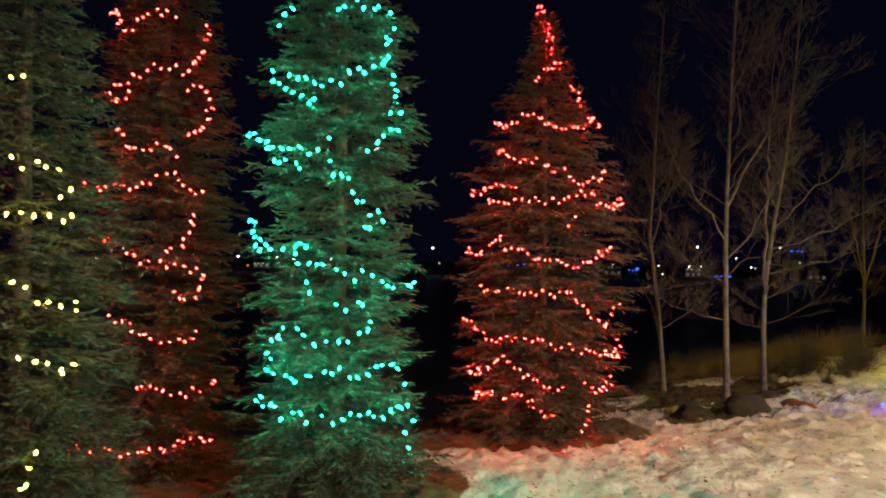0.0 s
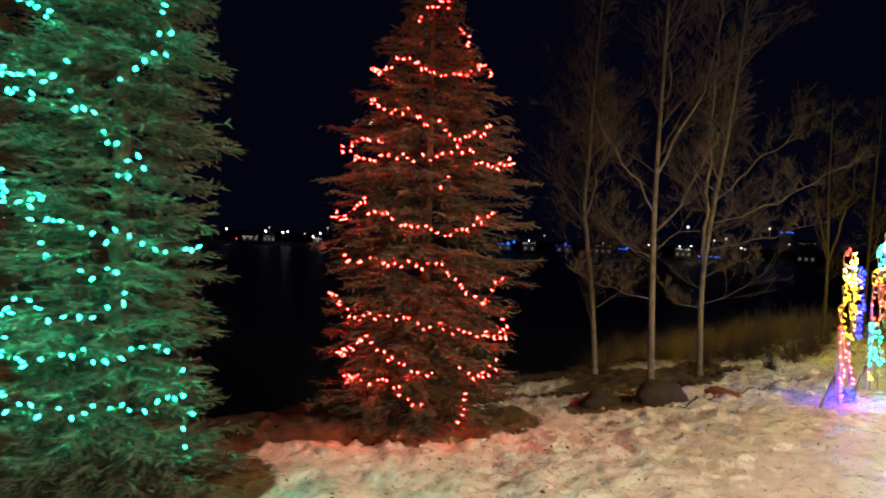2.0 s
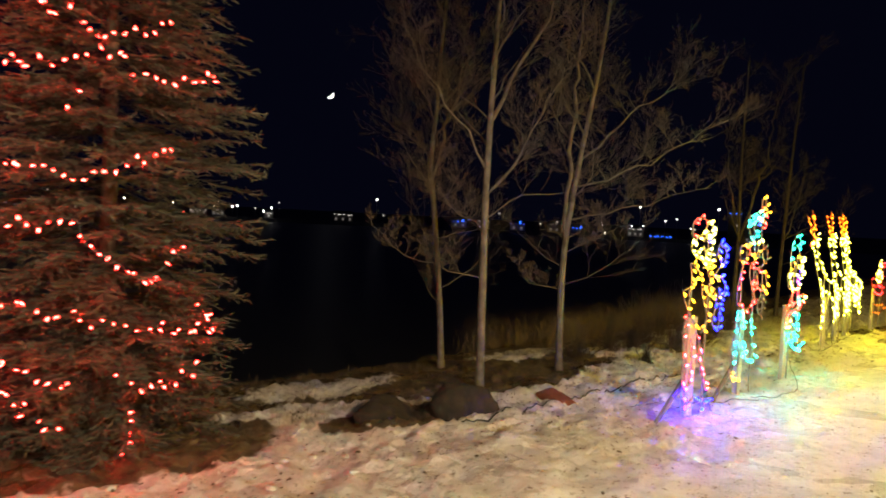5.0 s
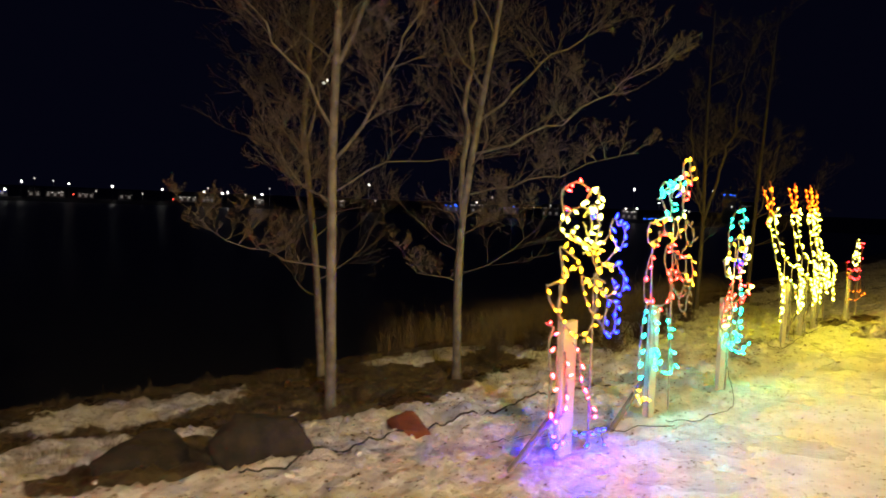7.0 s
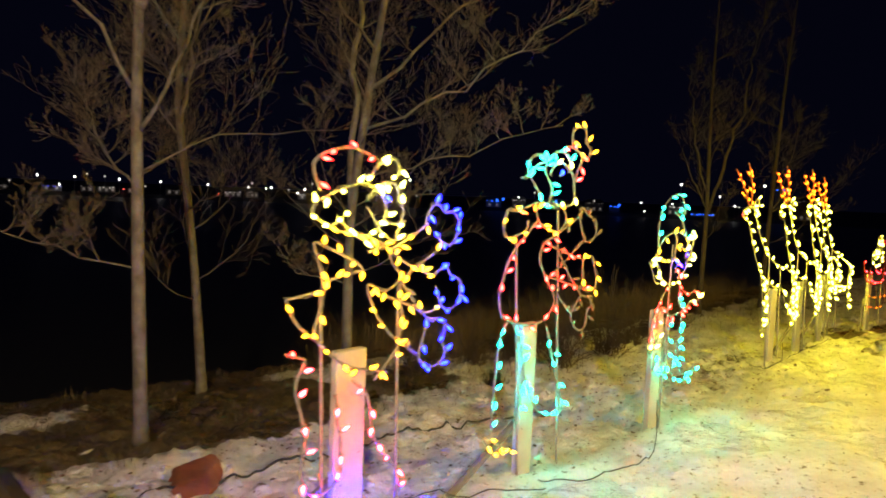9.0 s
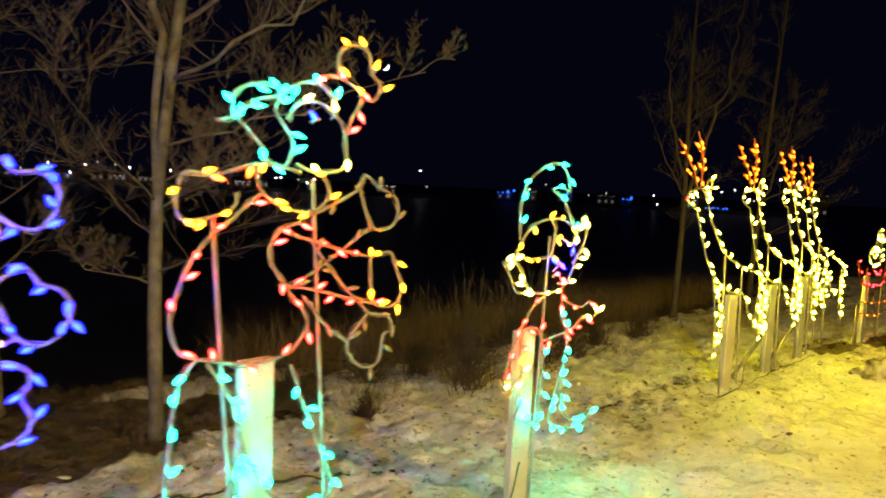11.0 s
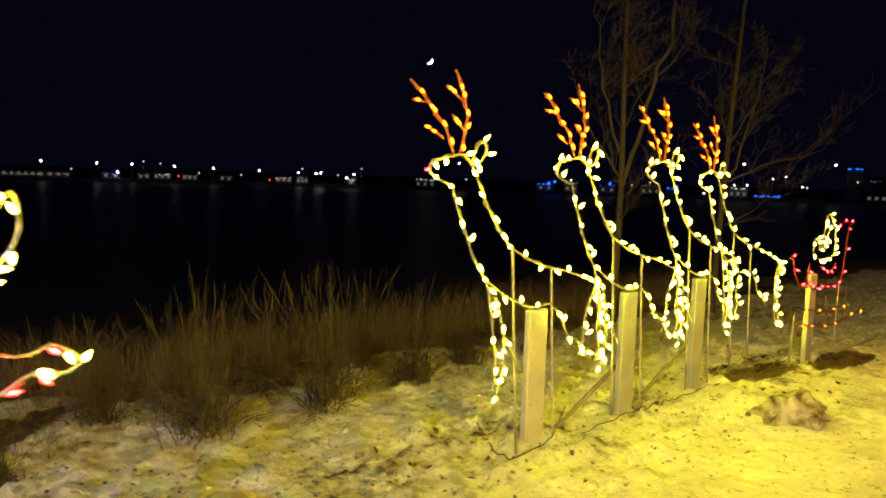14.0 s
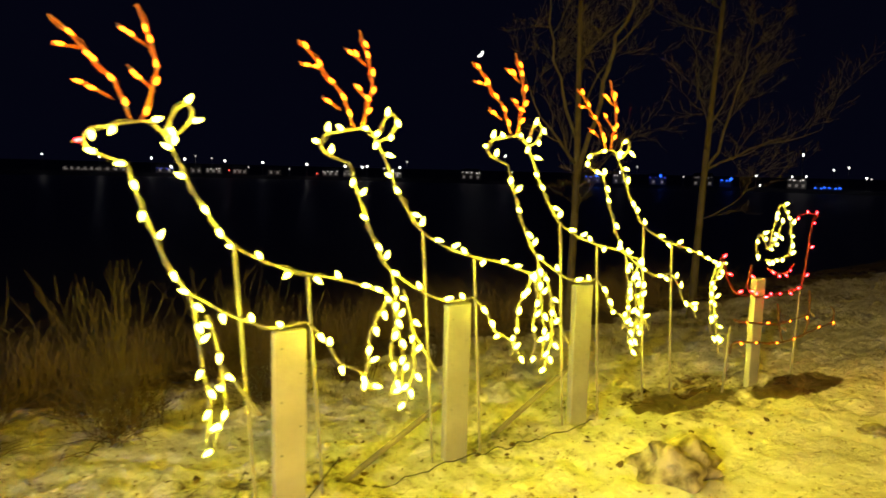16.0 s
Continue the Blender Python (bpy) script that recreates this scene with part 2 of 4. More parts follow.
def plank(w, d, h, mat=None, bevel=0.006):
    bm = bmesh.new()
    bmesh.ops.create_cube(bm, size=1)
    for v in bm.verts:
        v.co = Vector((v.co.x * w, v.co.y * d, (v.co.z + 0.5) * h))
    bmesh.ops.bevel(bm, geom=bm.edges[:], offset=bevel, segments=1, affect="EDGES")
    me = bpy.data.meshes.new("plank")
    bm.to_mesh(me)
    bm.free()
    me.materials.append(mat or BOARD)
    return me


# ---- the ground, from the path down to the lake and the far shore ----
WAY = Vector((0.62, 0.785))  # along the path
OFF = Vector((-0.785, 0.62))  # from the path towards the lake
HOME = Vector((2.0, 4.0))
LAKE = -2.6


def smooth(a, b, x):
    u = min(1.0, max(0.0, (x - a) / (b - a)))
    return u * u * (3 - 2 * u)


def height_sn(s, n):
    z = 0.36 * max(0.0, 1 - s / 14) - 0.06 * max(n, -3) - 0.06 * max(0.0, n - 3)
    if s > 25:
        z += 0.02 * min(s - 25, 60)
    z = z * (1 - smooth(8, 13, n)) + (LAKE - 0.6) * smooth(8, 13, n)

    if -14 < s < 45 and -8 < n < 12:
        q = Vector((s, n, 0))
        rough = 0.22 + 0.78 * smooth(1.3, 2.6, n) + 0.5 * (1 - smooth(5, 9, s)) * smooth(0.5, 2, n)
        z += 0.05 * noise.noise(q * 0.7)
        crumbly = smooth(2.3, 3.3, n) * smooth(4, 7, s)
        z += crumbly * (0.060 * abs(noise.noise(q * 11.0)) + 0.050 * noise.noise(Vector((s * 3.2, n * 5.5, 0))))
        z += rough * (0.045 * noise.noise(q * 2.3) + 0.050 * noise.noise(q * 6.3) + 0.045 * abs(noise.noise(q * 9.5)) - 0.012)
    return z


def worn_shade_sn(s, n):
    """How worn the snow is: bare under the trees and down the bank, thin round the reindeer; shade by the sleigh is
    painted in too.
    """
    edge = 5.6 - 0.5 * smooth(12, 13.5, s) + 1.5 * smooth(14.8, 16.2, s) + 0.5 * noise.noise(Vector((s * 0.9, n * 0.9, 3)))
    w = smooth(edge - 0.35, edge + 0.35, n)
    # the last two ellipses paint the shade under the sleigh and the last reindeer
    for cs, cn, rs, rn in ((7.17, 5.85, 1.55, 1.5), (3.55, 5.35, 1.35, 1.35), (2.7, 7.5, 1.5, 1.5), (1.1, 5.9, 1.4, 1.4), (12.2, 5.45, 1.9, 0.75), (9.6, 4.75, 1.0, 0.5), (22.25, 2.8, 0.62, 0.24), (21.2, 3.1, 0.62, 0.24)):
        d = math.hypot((s - cs) / rs, (n - cn) / rn)
        w = max(w, 1 - smooth(0.85, 1.1, d))
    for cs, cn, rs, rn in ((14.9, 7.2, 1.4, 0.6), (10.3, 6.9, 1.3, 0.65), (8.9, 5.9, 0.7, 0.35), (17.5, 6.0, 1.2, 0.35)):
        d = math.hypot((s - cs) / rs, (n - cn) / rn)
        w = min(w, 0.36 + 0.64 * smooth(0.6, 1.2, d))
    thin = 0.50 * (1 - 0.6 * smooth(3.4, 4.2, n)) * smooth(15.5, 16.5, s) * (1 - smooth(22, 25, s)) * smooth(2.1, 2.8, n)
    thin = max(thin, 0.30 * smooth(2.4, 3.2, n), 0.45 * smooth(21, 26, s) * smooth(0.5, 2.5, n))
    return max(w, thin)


def height(x, y):
    q = Vector((x, y)) - HOME
    return height_sn(q.dot(WAY), q.dot(OFF))


def spread(parts):
    out = []
    for a, b, step in parts:
        out += list(np.arange(a, b - 1e-6, step))
    return out + [parts[-1][1]]


S_LINE = spread([(-3000, -600, 600), (-600, -100, 100), (-100, -16, 12), (-16, -6, 0.5), (-6, 5, 0.12), (5, 21, 0.05), (21, 24, 0.07), (24, 34, 0.15), (34, 60, 1.0), (60, 120, 10), (120, 600, 80), (600, 3000, 600)])
N_LINE = spread([(-2000, -200, 300), (-200, -20, 20), (-20, -4, 1.0), (-4, 0, 0.2), (0, 2.2, 0.07), (2.2, 6.2, 0.05), (6.2, 7, 0.07), (7, 13, 0.2), (13, 40, 5), (40, 190, 50), (190, 230, 5), (230, 600, 60), (600, 3000, 600)])
g_verts = [(s, n, height_sn(s, n)) for s in S_LINE for n in N_LINE]
nn = len(N_LINE)
g_faces = [(i * nn + j, (i + 1) * nn + j, (i + 1) * nn + j + 1, i * nn + j + 1) for i in range(len(S_LINE) - 1) for j in range(nn - 1)]
ground = part("ground", mesh_of("ground", g_verts, g_faces, GROUND, True))
layer = ground.data.attributes.new("worn_shade", "FLOAT", "POINT")
layer.data.foreach_set("value", [worn_shade_sn(s, n) for s in S_LINE for n in N_LINE])
ground.matrix_basis = Matrix(((WAY.x, OFF.x, 0, HOME.x), (WAY.y, OFF.y, 0, HOME.y), (0, 0, 1, 0), (0, 0, 0, 1)))
tagged(ground, "trodden snow on a lake bank with bare earth and dead grass", "ground", kind="structure")
w_verts = [(-2500, 9, LAKE), (2500, 9, LAKE), (2500, 300, LAKE), (-2500, 300, LAKE)]
lake = part("water", mesh_of("water", w_verts, [(0, 1, 2, 3)], WATER))
lake.matrix_basis = ground.matrix_basis.copy()
tagged(lake, "dark still lake under a night sky", "lake", kind="structure")

# ---- spruces with their strings of lights ----


def spruce(place, profile, name_label, seed, full=0.95):
    rnd = random.Random(seed)
    x, y = place
    z0 = height(x, y) - 0.03
    zs, rs = [p[0] for p in profile], [p[1] for p in profile]
    top = zs[-1]
    tree = thing("spruce_tree", pose(x, y, z0), name_label, "tree", "spruces beside the path")
    h = top - z0
    line = [Vector((0.02 * math.sin(3 * u), 0.02 * math.cos(4 * u), u * h)) for u in np.linspace(0, 1, 14)]
    v, f = tube(line, [0.10 * (1 - 0.93 * u) for u in np.linspace(0, 1, 14)], 8)
    part("trunk", mesh_of("trunk", v, f, BARK_DARK, True), tree)
    verts, faces = [], []

    def blade(p, way, length, width):
        side = way.cross(Vector((rnd.uniform(-1, 1), rnd.uniform(-1, 1), rnd.uniform(-1, 1)))).normalized() * width
        i = len(verts)
        verts.extend((p - side, p + side, p + way * length))
        faces.append((i, i + 1, i + 2))

    z = z0 + 0.12
    while z < top - 0.04:
        r = float(np.interp(z, zs, rs))
        count = 9 + int(9 * min(r, 1))
        turn = rnd.uniform(0, 7)
        layer = 0.97 + 0.15 * math.sin(z * 12.5)
        for k in range(count):
            a = turn + 2 * math.pi * k / count + rnd.uniform(-0.25, 0.25)
            reach = full * (r * 1.0 + 0.30 * (1 - smooth(-0.2, 0.9, z)) + 0.02) * layer * rnd.uniform(0.76, 1.06)
            droop = rnd.uniform(0.02, 0.20) * reach
            out = Vector((math.cos(a), math.sin(a), 0))
            side = Vector((-out.y, out.x, 0))
            zz = z - z0 + rnd.uniform(-0.07, 0.07)
            steps = max(4, int(reach / 0.055))
            for i in range(steps + 1):
                u = (i + 0.5) / (steps + 1)
                c = out * (reach * u) + Vector((0, 0, zz - droop * u * u * 1.6 + 0.09 * u**4))
                if u < 0.25:
                    continue
                spread_w = 0.17 * (1 - 0.85 * u) ** 0.5 * min(1, reach * 1.3)
                for sgn in (-1, 1):
                    way = (out * rnd.uniform(0.6, 1.0) + side * sgn * rnd.uniform(0.4, 1.0) + Vector((0, 0, rnd.uniform(-0.55, 0.18)))).normalized()
                    ln = spread_w + rnd.uniform(0.04, 0.11)
                    blade(c, way, ln, 0.010)
                    # short needles along the twig
                    for j in range(4):
                        q = c + way * ln * rnd.uniform(0.15, 0.95)
                        w2 = (way + Vector((rnd.uniform(-0.9, 0.9), rnd.uniform(-0.9, 0.9), rnd.uniform(-0.7, 0.7)))).normalized()
                        blade(q, w2, rnd.uniform(0.03, 0.07), 0.008)
                blade(c, (out + Vector((0, 0, rnd.uniform(-0.3, 0.3)))).normalized(), 0.09, 0.010)
        z += 0.085 + 0.05 * rnd.random() + 0.02 * r
    part("crown", mesh_of("crown", verts, faces, NEEDLES), tree, "layers of drooping needled branches")
    return tree


def string_lights(place, profile, swags, colour, label, gap, seed):
    rnd = random.Random(seed)
    x, y = place
    zs, rs = [p[0] for p in profile], [p[1] for p in profile]

    def out_at(a, z, more=0.0):
        r = max(0.03, float(np.interp(z, zs, rs))) * 1.0 - 0.10 + more
        return Vector((r * math.cos(radians(a)), r * math.sin(radians(a)), z))

    rope = thing("string_lights", pose(x, y, 0), label, "string lights", "strings of lights on the spruces")
    for row in swags:
        flat = smooth_line([(a / 60, z, 0) for a, z in row], 0.02)
        line = [out_at(p.x * 60, p.y) for p in flat]
        v, f = tube(line, 0.0035, 4)
        part("cord", mesh_of("cord", v, f, GREEN_WIRE), rope)
        since = gap * 0.5
        for a, b in zip(line, line[1:]):
            since += (b - a).length
            if since >= gap:
                since = rnd.uniform(-0.25, 0.25) * gap
                out = Vector((b.x, b.y, 0)).normalized()
                way = (out * rnd.uniform(0.2, 0.8) + Vector((rnd.uniform(-0.4, 0.4), rnd.uniform(-0.4, 0.4), rnd.uniform(-1.0, 0.7)))).normalized()
                m = Matrix.Translation(b + out * rnd.uniform(-0.05, 0.04) + Vector((0, 0, rnd.uniform(-0.04, 0.03)))) @ way.to_track_quat("Z", "Y").to_matrix().to_4x4()
                part("bulb", TREE_BULB[colour], rope, m=m)
    return rope


RED_SWAGS = (
    ((270, 4.92), (361, 5.49), (354, 5.13), (317, 4.73)),
    ((246, 4.36), (272, 4.48), (326, 4.60), (352, 4.55)),
    ((347, 4.38), (347, 4.19), (339, 4.01)),
    ((197, 3.83), (231, 3.69), (259, 3.81), (275, 3.69), (289, 3.65), (318, 3.72), (347, 3.89), (353, 3.70)),
    ((223, 3.40), (243, 3.27), (270, 3.17), (278, 3.06), (286, 3.05), (301, 2.92), (329, 3.15)),
    ((202, 2.81), (226, 2.85), (249, 2.87), (255, 2.85)),
    ((227, 2.74), (246, 2.66), (260, 2.71), (271, 2.66), (285, 2.72), (300, 2.83), (318, 2.65), (352, 2.80)),
    ((286, 2.41), (294, 2.50)),
    ((209, 2.10), (221, 2.06), (231, 2.11), (244, 2.29)),
    ((246, 2.15), (255, 2.10), (268, 2.00), (279, 1.97), (291, 1.88), (306, 2.02), (327, 2.17)),
    ((227, 1.64), (241, 1.58), (265, 1.60), (276, 1.56), (291, 1.61), (295, 1.45), (306, 1.31), (316, 1.20), (330, 1.43)),
    ((207, 1.22), (221, 1.10), (240, 0.99), (262, 1.01), (286, 0.94), (310, 0.86), (353, 0.76), (338, 1.00)),
    ((191, 0.50), (211, 0.50), (231, 0.62), (243, 0.78), (255, 0.64), (273, 0.47), (288, 0.42)),
    ((306, 0.44), (334, 0.35), (350, 0.47)),
    ((190, 0.13), (221, 0.25), (257, 0.28), (269, 0.14), (284, 0.09)),
    ((313, 0.17), (315, -0.01), (309, -0.36)),
)
TEAL_SWAGS = (
    ((224, 3.99), (237, 4.08), (253, 4.10)),
    ((282, 4.05), (300, 4.09), (322, 4.12), (329, 4.05), (321, 3.76), (315, 3.59), (299, 3.49), (284, 3.39), (268, 3.38), (254, 3.47)),
    ((235, 3.56), (242, 3.42), (260, 3.29), (274, 3.22)),
    ((323, 3.56), (321, 3.31), (324, 3.10), (315, 2.95), (299, 2.80)),
    ((206, 3.04), (230, 2.96), (249, 2.85), (273, 2.83), (283, 2.91)),
    ((241, 2.85), (253, 2.72), (267, 2.64)),
    ((280, 2.78), (286, 2.65), (294, 2.56), (300, 2.41), (309, 2.30), (316, 2.26), (301, 2.17)),
    ((206, 2.16), (222, 2.25)),
    ((212, 2.14), (236, 2.02), (256, 2.05), (272, 2.07)),
    ((257, 1.93), (272, 1.87), (289, 1.83), (308, 1.77), (323, 1.74), (347, 1.71)),
    ((269, 1.77), (273, 1.63)),
    ((287, 1.55), (302, 1.53), (308, 1.46), (307, 1.32)),
    ((255, 1.44), (254, 1.31), (245, 1.11), (241, 1.01), (254, 0.96), (264, 0.93), (279, 1.01), (293, 0.99), (308, 1.02), (333, 1.05)),
    ((264, 1.38), (272, 1.27), (281, 1.28), (296, 1.28), (308, 1.29)),
    ((233, 0.76), (239, 0.71), (255, 0.74)),
    ((257, 0.63), (274, 0.64), (291, 0.63), (308, 0.63), (322, 0.60), (337, 0.69), (340, 0.80)),
    ((342, 0.56), (340, 0.32)),
)
LEFT_SWAGS = (
    ((230, 4.54), (244, 4.35), (264, 4.20), (276, 4.28), (289, 4.40), (317, 4.38)),
    ((346, 4.39), (341, 4.13), (326, 3.93), (317, 3.78), (300, 3.81), (281, 3.70), (259, 3.59), (258, 3.47), (278, 3.50)),
    ((316, 3.63), (335, 3.63), (336, 3.48), (344, 3.45), (329, 3.20), (320, 3.10)),
    ((267, 3.21), (275, 2.99), (288, 2.94), (300, 3.03), (312, 2.95)),
    ((220, 2.65), (234, 2.59), (268, 2.60), (289, 2.62), (306, 2.71), (320, 2.61), (333, 2.53)),
    ((325, 2.39), (321, 2.22), (313, 2.05), (304, 1.99)),
    ((249, 2.14), (263, 2.06), (276, 2.03), (282, 1.96), (294, 1.87), (310, 1.83), (333, 1.78)),
    ((307, 1.55), (324, 1.51), (329, 1.72)),
    ((265, 1.33), (281, 1.29), (289, 1.18), (302, 1.10), (325, 1.11), (327, 1.22)),
    ((287, 0.68), (300, 0.64), (312, 0.59), (334, 0.59), (342, 0.68)),
    ((219, -0.03), (261, 0.08), (282, 0.04), (302, 0.03), (316, 0.09), (330, 0.12), (343, -0.00)),
)
YELLOW_SWAGS = (
    ((298, 3.14), (304, 3.11), (310, 3.14)),
    ((302, 2.55), (313, 2.52), (326, 2.52), (334, 2.46)),
    ((303, 2.25), (313, 2.18), (329, 2.16), (342, 2.19)),
    ((329, 2.37), (339, 2.31)),
    ((304, 1.71), (315, 1.65), (327, 1.61), (337, 1.61), (341, 1.53)),
    ((310, 1.24), (318, 1.23), (326, 1.15), (333, 1.08), (336, 1.21)),
    ((322, 0.61), (319, 0.49), (315, 0.37)),
)

RED_SHAPE = ((-0.5, 0.85), (0.2, 0.95), (0.6, 1.08), (1.3, 1.2), (2.3, 1.18), (2.9, 1.1), (3.4, 0.88), (3.8, 0.78), (4.4, 0.4), (5.4, 0.03))
TEAL_SHAPE = ((-0.3, 0.9), (0.7, 0.92), (2.0, 0.85), (3.2, 0.92), (4.2, 0.7), (5.2, 0.4), (6.2, 0.03))
LEFT_SHAPE = ((-0.4, 0.95), (0.6, 0.92), (2.2, 0.92), (3.4, 0.8), (4.8, 0.6), (6.3, 0.03))
YELLOW_SHAPE = ((-0.3, 0.9), (1.0, 0.85), (2.3, 0.8), (3.3, 0.6), (5.0, 0.2), (5.6, 0.03))
spruce((1.85, 13.25), RED_SHAPE, "dark green spruce wound with red lights on the snowy bank", 1)
string_lights((1.85, 13.25), RED_SHAPE, RED_SWAGS, "red", "string of glowing red bulbs draped over a spruce", 0.060, 11)
spruce((0.0, 10.1), TEAL_SHAPE, "tall green spruce wound with teal lights beside the path", 2, 0.83)
string_lights((0.0, 10.1), TEAL_SHAPE, TEAL_SWAGS, "teal", "string of glowing teal bulbs draped over a spruce", 0.070, 12)
spruce((-2.2, 10.75), LEFT_SHAPE, "slender dark spruce wound with red lights", 3, 0.85)
string_lights((-2.2, 10.75), LEFT_SHAPE, LEFT_SWAGS, "red", "string of red bulbs draped over a slender spruce", 0.062, 13)
spruce((-1.95, 8.5), YELLOW_SHAPE, "green spruce wound with pale yellow lights", 4, 0.85)
string_lights((-1.95, 8.5), YELLOW_SHAPE, YELLOW_SWAGS, "pale", "string of pale yellow bulbs draped over a spruce", 0.070, 14)

# ---- bare trees ----


def bare_tree(place, thick, seed, label, stems, limbs=24, low=0.14, bark=None):
    rnd = random.Random(seed)
    x, y = place
    z0 = height(x, y) - 0.05
    tree = thing("bare_tree", pose(x, y, z0), label, "tree", "leafless trees on the bank")
    v, f, tv, tf = [], [], [], []
    bv, bf = [], []

    def twig(p, way, length, radius, level):
        n = 7 if level == 0 else 5
        pts, rad = [p.copy()], [radius]
        q, d = p.copy(), way.copy()
        for i in range(n):
            d = (d + Vector((rnd.gauss(0, 0.17), rnd.gauss(0, 0.17), rnd.gauss(0.05, 0.13)))).normalized()
            q = q + d * length / n
            pts.append(q.copy())
            rad.append(max(0.0012, radius * (1 - 0.9 * (i + 1) / n)))
        tube(pts, rad, 5 if level == 0 else 3, bv if level == 0 else tv, bf if level == 0 else tf)
        if level < 3:
            for k in range((8, 6, 4)[level]):
                i = rnd.randint(1, n)
                turn = Vector((rnd.gauss(0, 1), rnd.gauss(0, 1), rnd.gauss(0.25, 0.5))).normalized()
                nd = (pts[min(i, n)] - pts[i - 1]).normalized() * 0.75 + turn * 0.6
                twig(pts[i], nd.normalized(), length * rnd.uniform(0.32, 0.55), max(0.0016, rad[i] * 0.5), level + 1)

    for size, bends in stems:
        side_stem = bends[0][2] > 0
        pts = smooth_line([(dx, 0.25 * dx * dy, zz) for dx, dy, zz in bends], 0.2 if side_stem else 0.35)
        n = len(pts) - 1
        if side_stem:
            pts = [q + Vector((rnd.gauss(0, 0.03), rnd.gauss(0, 0.03), rnd.gauss(0, 0.03))) * min(1, i / 3) for i, q in enumerate(pts)]
        rad = [max(0.0025 if side_stem else 0.006, thick * size * (1 - (0.95 if side_stem else 0.88) * i / n) * (1.25 if i == 0 and bends[0][2] == 0 else 1)) for i in range(n + 1)]
        tube(pts, rad, 9, v, f)
        count = int(limbs * (0.6 if side_stem else 1))
        for k in range(count):
            u = low + (0.97 - low) * (k + rnd.random()) / count
            i = min(n - 1, int(u * n))
            a = rnd.uniform(0, 2 * math.pi)
            if u < 0.32 and rnd.random() < 0.15:
                continue
            lift = rnd.uniform(0.1, 0.9) if u < 0.32 else rnd.uniform(0.5, 1.3)
            d = Vector((math.cos(a), math.sin(a), lift)).normalized()
            girth = rad[i] * (0.20 if u < 0.3 else rnd.uniform(0.25, 0.5))
            twig(pts[i].lerp(pts[i + 1], u * n - i), d, rnd.uniform(0.6, 1.15) * (2.2 - 1.5 * u) * bends[-1][2] / 8 * (0.75 if u < 0.3 else 1), max(0.005, girth), 0)
    part("trunk", mesh_of("trunk", v, f, bark or BARK_PALE, True), tree, "pale bare trunk")
    part("branchwork", mesh_of("branchwork", bv, bf, bark or BARK_LIMB, True), tree)["kind"] = "stuff"
    part("crown", mesh_of("crown", tv, tf, TWIGS), tree, "haze of thin bare twigs")
    return tree


bare_tree((4.32, 18.48), 0.058, 21, "slender leafless tree with pale bark on the lake bank", (
    (1.0, ((0, 0, 0), (-0.10, 0, 1.3), (-0.25, 0, 2.65), (-0.33, 0, 3.3), (-0.28, 0, 4.1), (-0.25, 0, 5.0), (-0.1, 1, 8.0))),
    (0.40, ((-0.30, 0, 3.0), (-0.12, 2, 3.7), (0.05, 3, 4.4), (0.15, 3, 5.6)))), 30)
bare_tree((5.00, 16.26), 0.056, 22, "straight leafless tree with pale bark beside boulders", (
    (1.0, ((0, 0, 0), (-0.03, 0, 1.3), (-0.05, 0, 2.6), (-0.04, 0, 3.4), (-0.02, 0, 4.3), (0.04, 1, 6.0), (0.15, 1, 8.4))),
    (0.46, ((-0.04, 0, 3.35), (0.38, 0, 4.25), (0.70, 0, 4.9), (1.0, 1, 6.6))),
    (0.32, ((-0.05, 0, 2.75), (-0.43, 1, 3.35), (-0.85, 1, 3.9), (-1.2, 1, 4.8))),
    (0.30, ((-0.05, 0, 2.45), (0.26, -1, 2.8), (0.60, -1, 3.45), (1.0, -1, 4.3))),
    (0.20, ((-0.06, 0, 2.05), (-0.52, -2, 2.32), (-0.79, -2, 2.65), (-0.95, -2, 3.1))),
    (0.16, ((-0.05, 0, 1.42), (-0.67, 1, 1.55), (-1.12, 1, 1.75), (-1.42, 1, 2.05))),
), 22)
bare_tree((6.14, 18.07), 0.058, 23, "forked leafless tree with pale bark on the bank", (
    (1.0, ((0, 0, 0), (-0.03, 0, 1.0), (-0.02, 0, 1.9), (0.05, 0, 2.6), (0.14, 0, 3.3), (0.26, 0, 4.1), (0.40, 0, 5.2), (0.7, 1, 8.2))),
    (0.62, ((-0.02, 0, 1.95), (-0.03, 2, 3.0), (0.0, 2, 4.2), (0.05, 3, 5.2), (0.2, 3, 8.0))),
    (0.30, ((0.14, 0, 3.25), (0.43, 1, 3.5), (0.88, 1, 4.0), (1.45, 1, 4.45), (1.9, 1, 4.9))),
    (0.27, ((0.10, 0, 2.85), (0.94, -1, 3.15), (1.75, -1, 3.65), (2.3, -1, 3.95))),
    (0.20, ((0.03, 0, 2.35), (1.0, 0, 2.62), (2.04, 0, 2.97))),
    (0.18, ((-0.02, 0, 1.86), (0.44, -1, 2.1), (0.9, -1, 2.25))),
    (0.16, ((-0.04, 0, 1.28), (-0.51, 1, 1.45), (-0.8, 1, 1.78))),
), 22)
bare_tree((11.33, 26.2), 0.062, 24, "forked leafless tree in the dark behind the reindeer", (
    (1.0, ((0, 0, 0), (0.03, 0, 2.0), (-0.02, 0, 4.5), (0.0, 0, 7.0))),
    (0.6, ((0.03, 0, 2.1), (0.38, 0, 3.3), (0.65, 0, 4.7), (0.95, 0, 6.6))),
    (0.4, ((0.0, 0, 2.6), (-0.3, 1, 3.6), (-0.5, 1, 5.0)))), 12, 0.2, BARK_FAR)
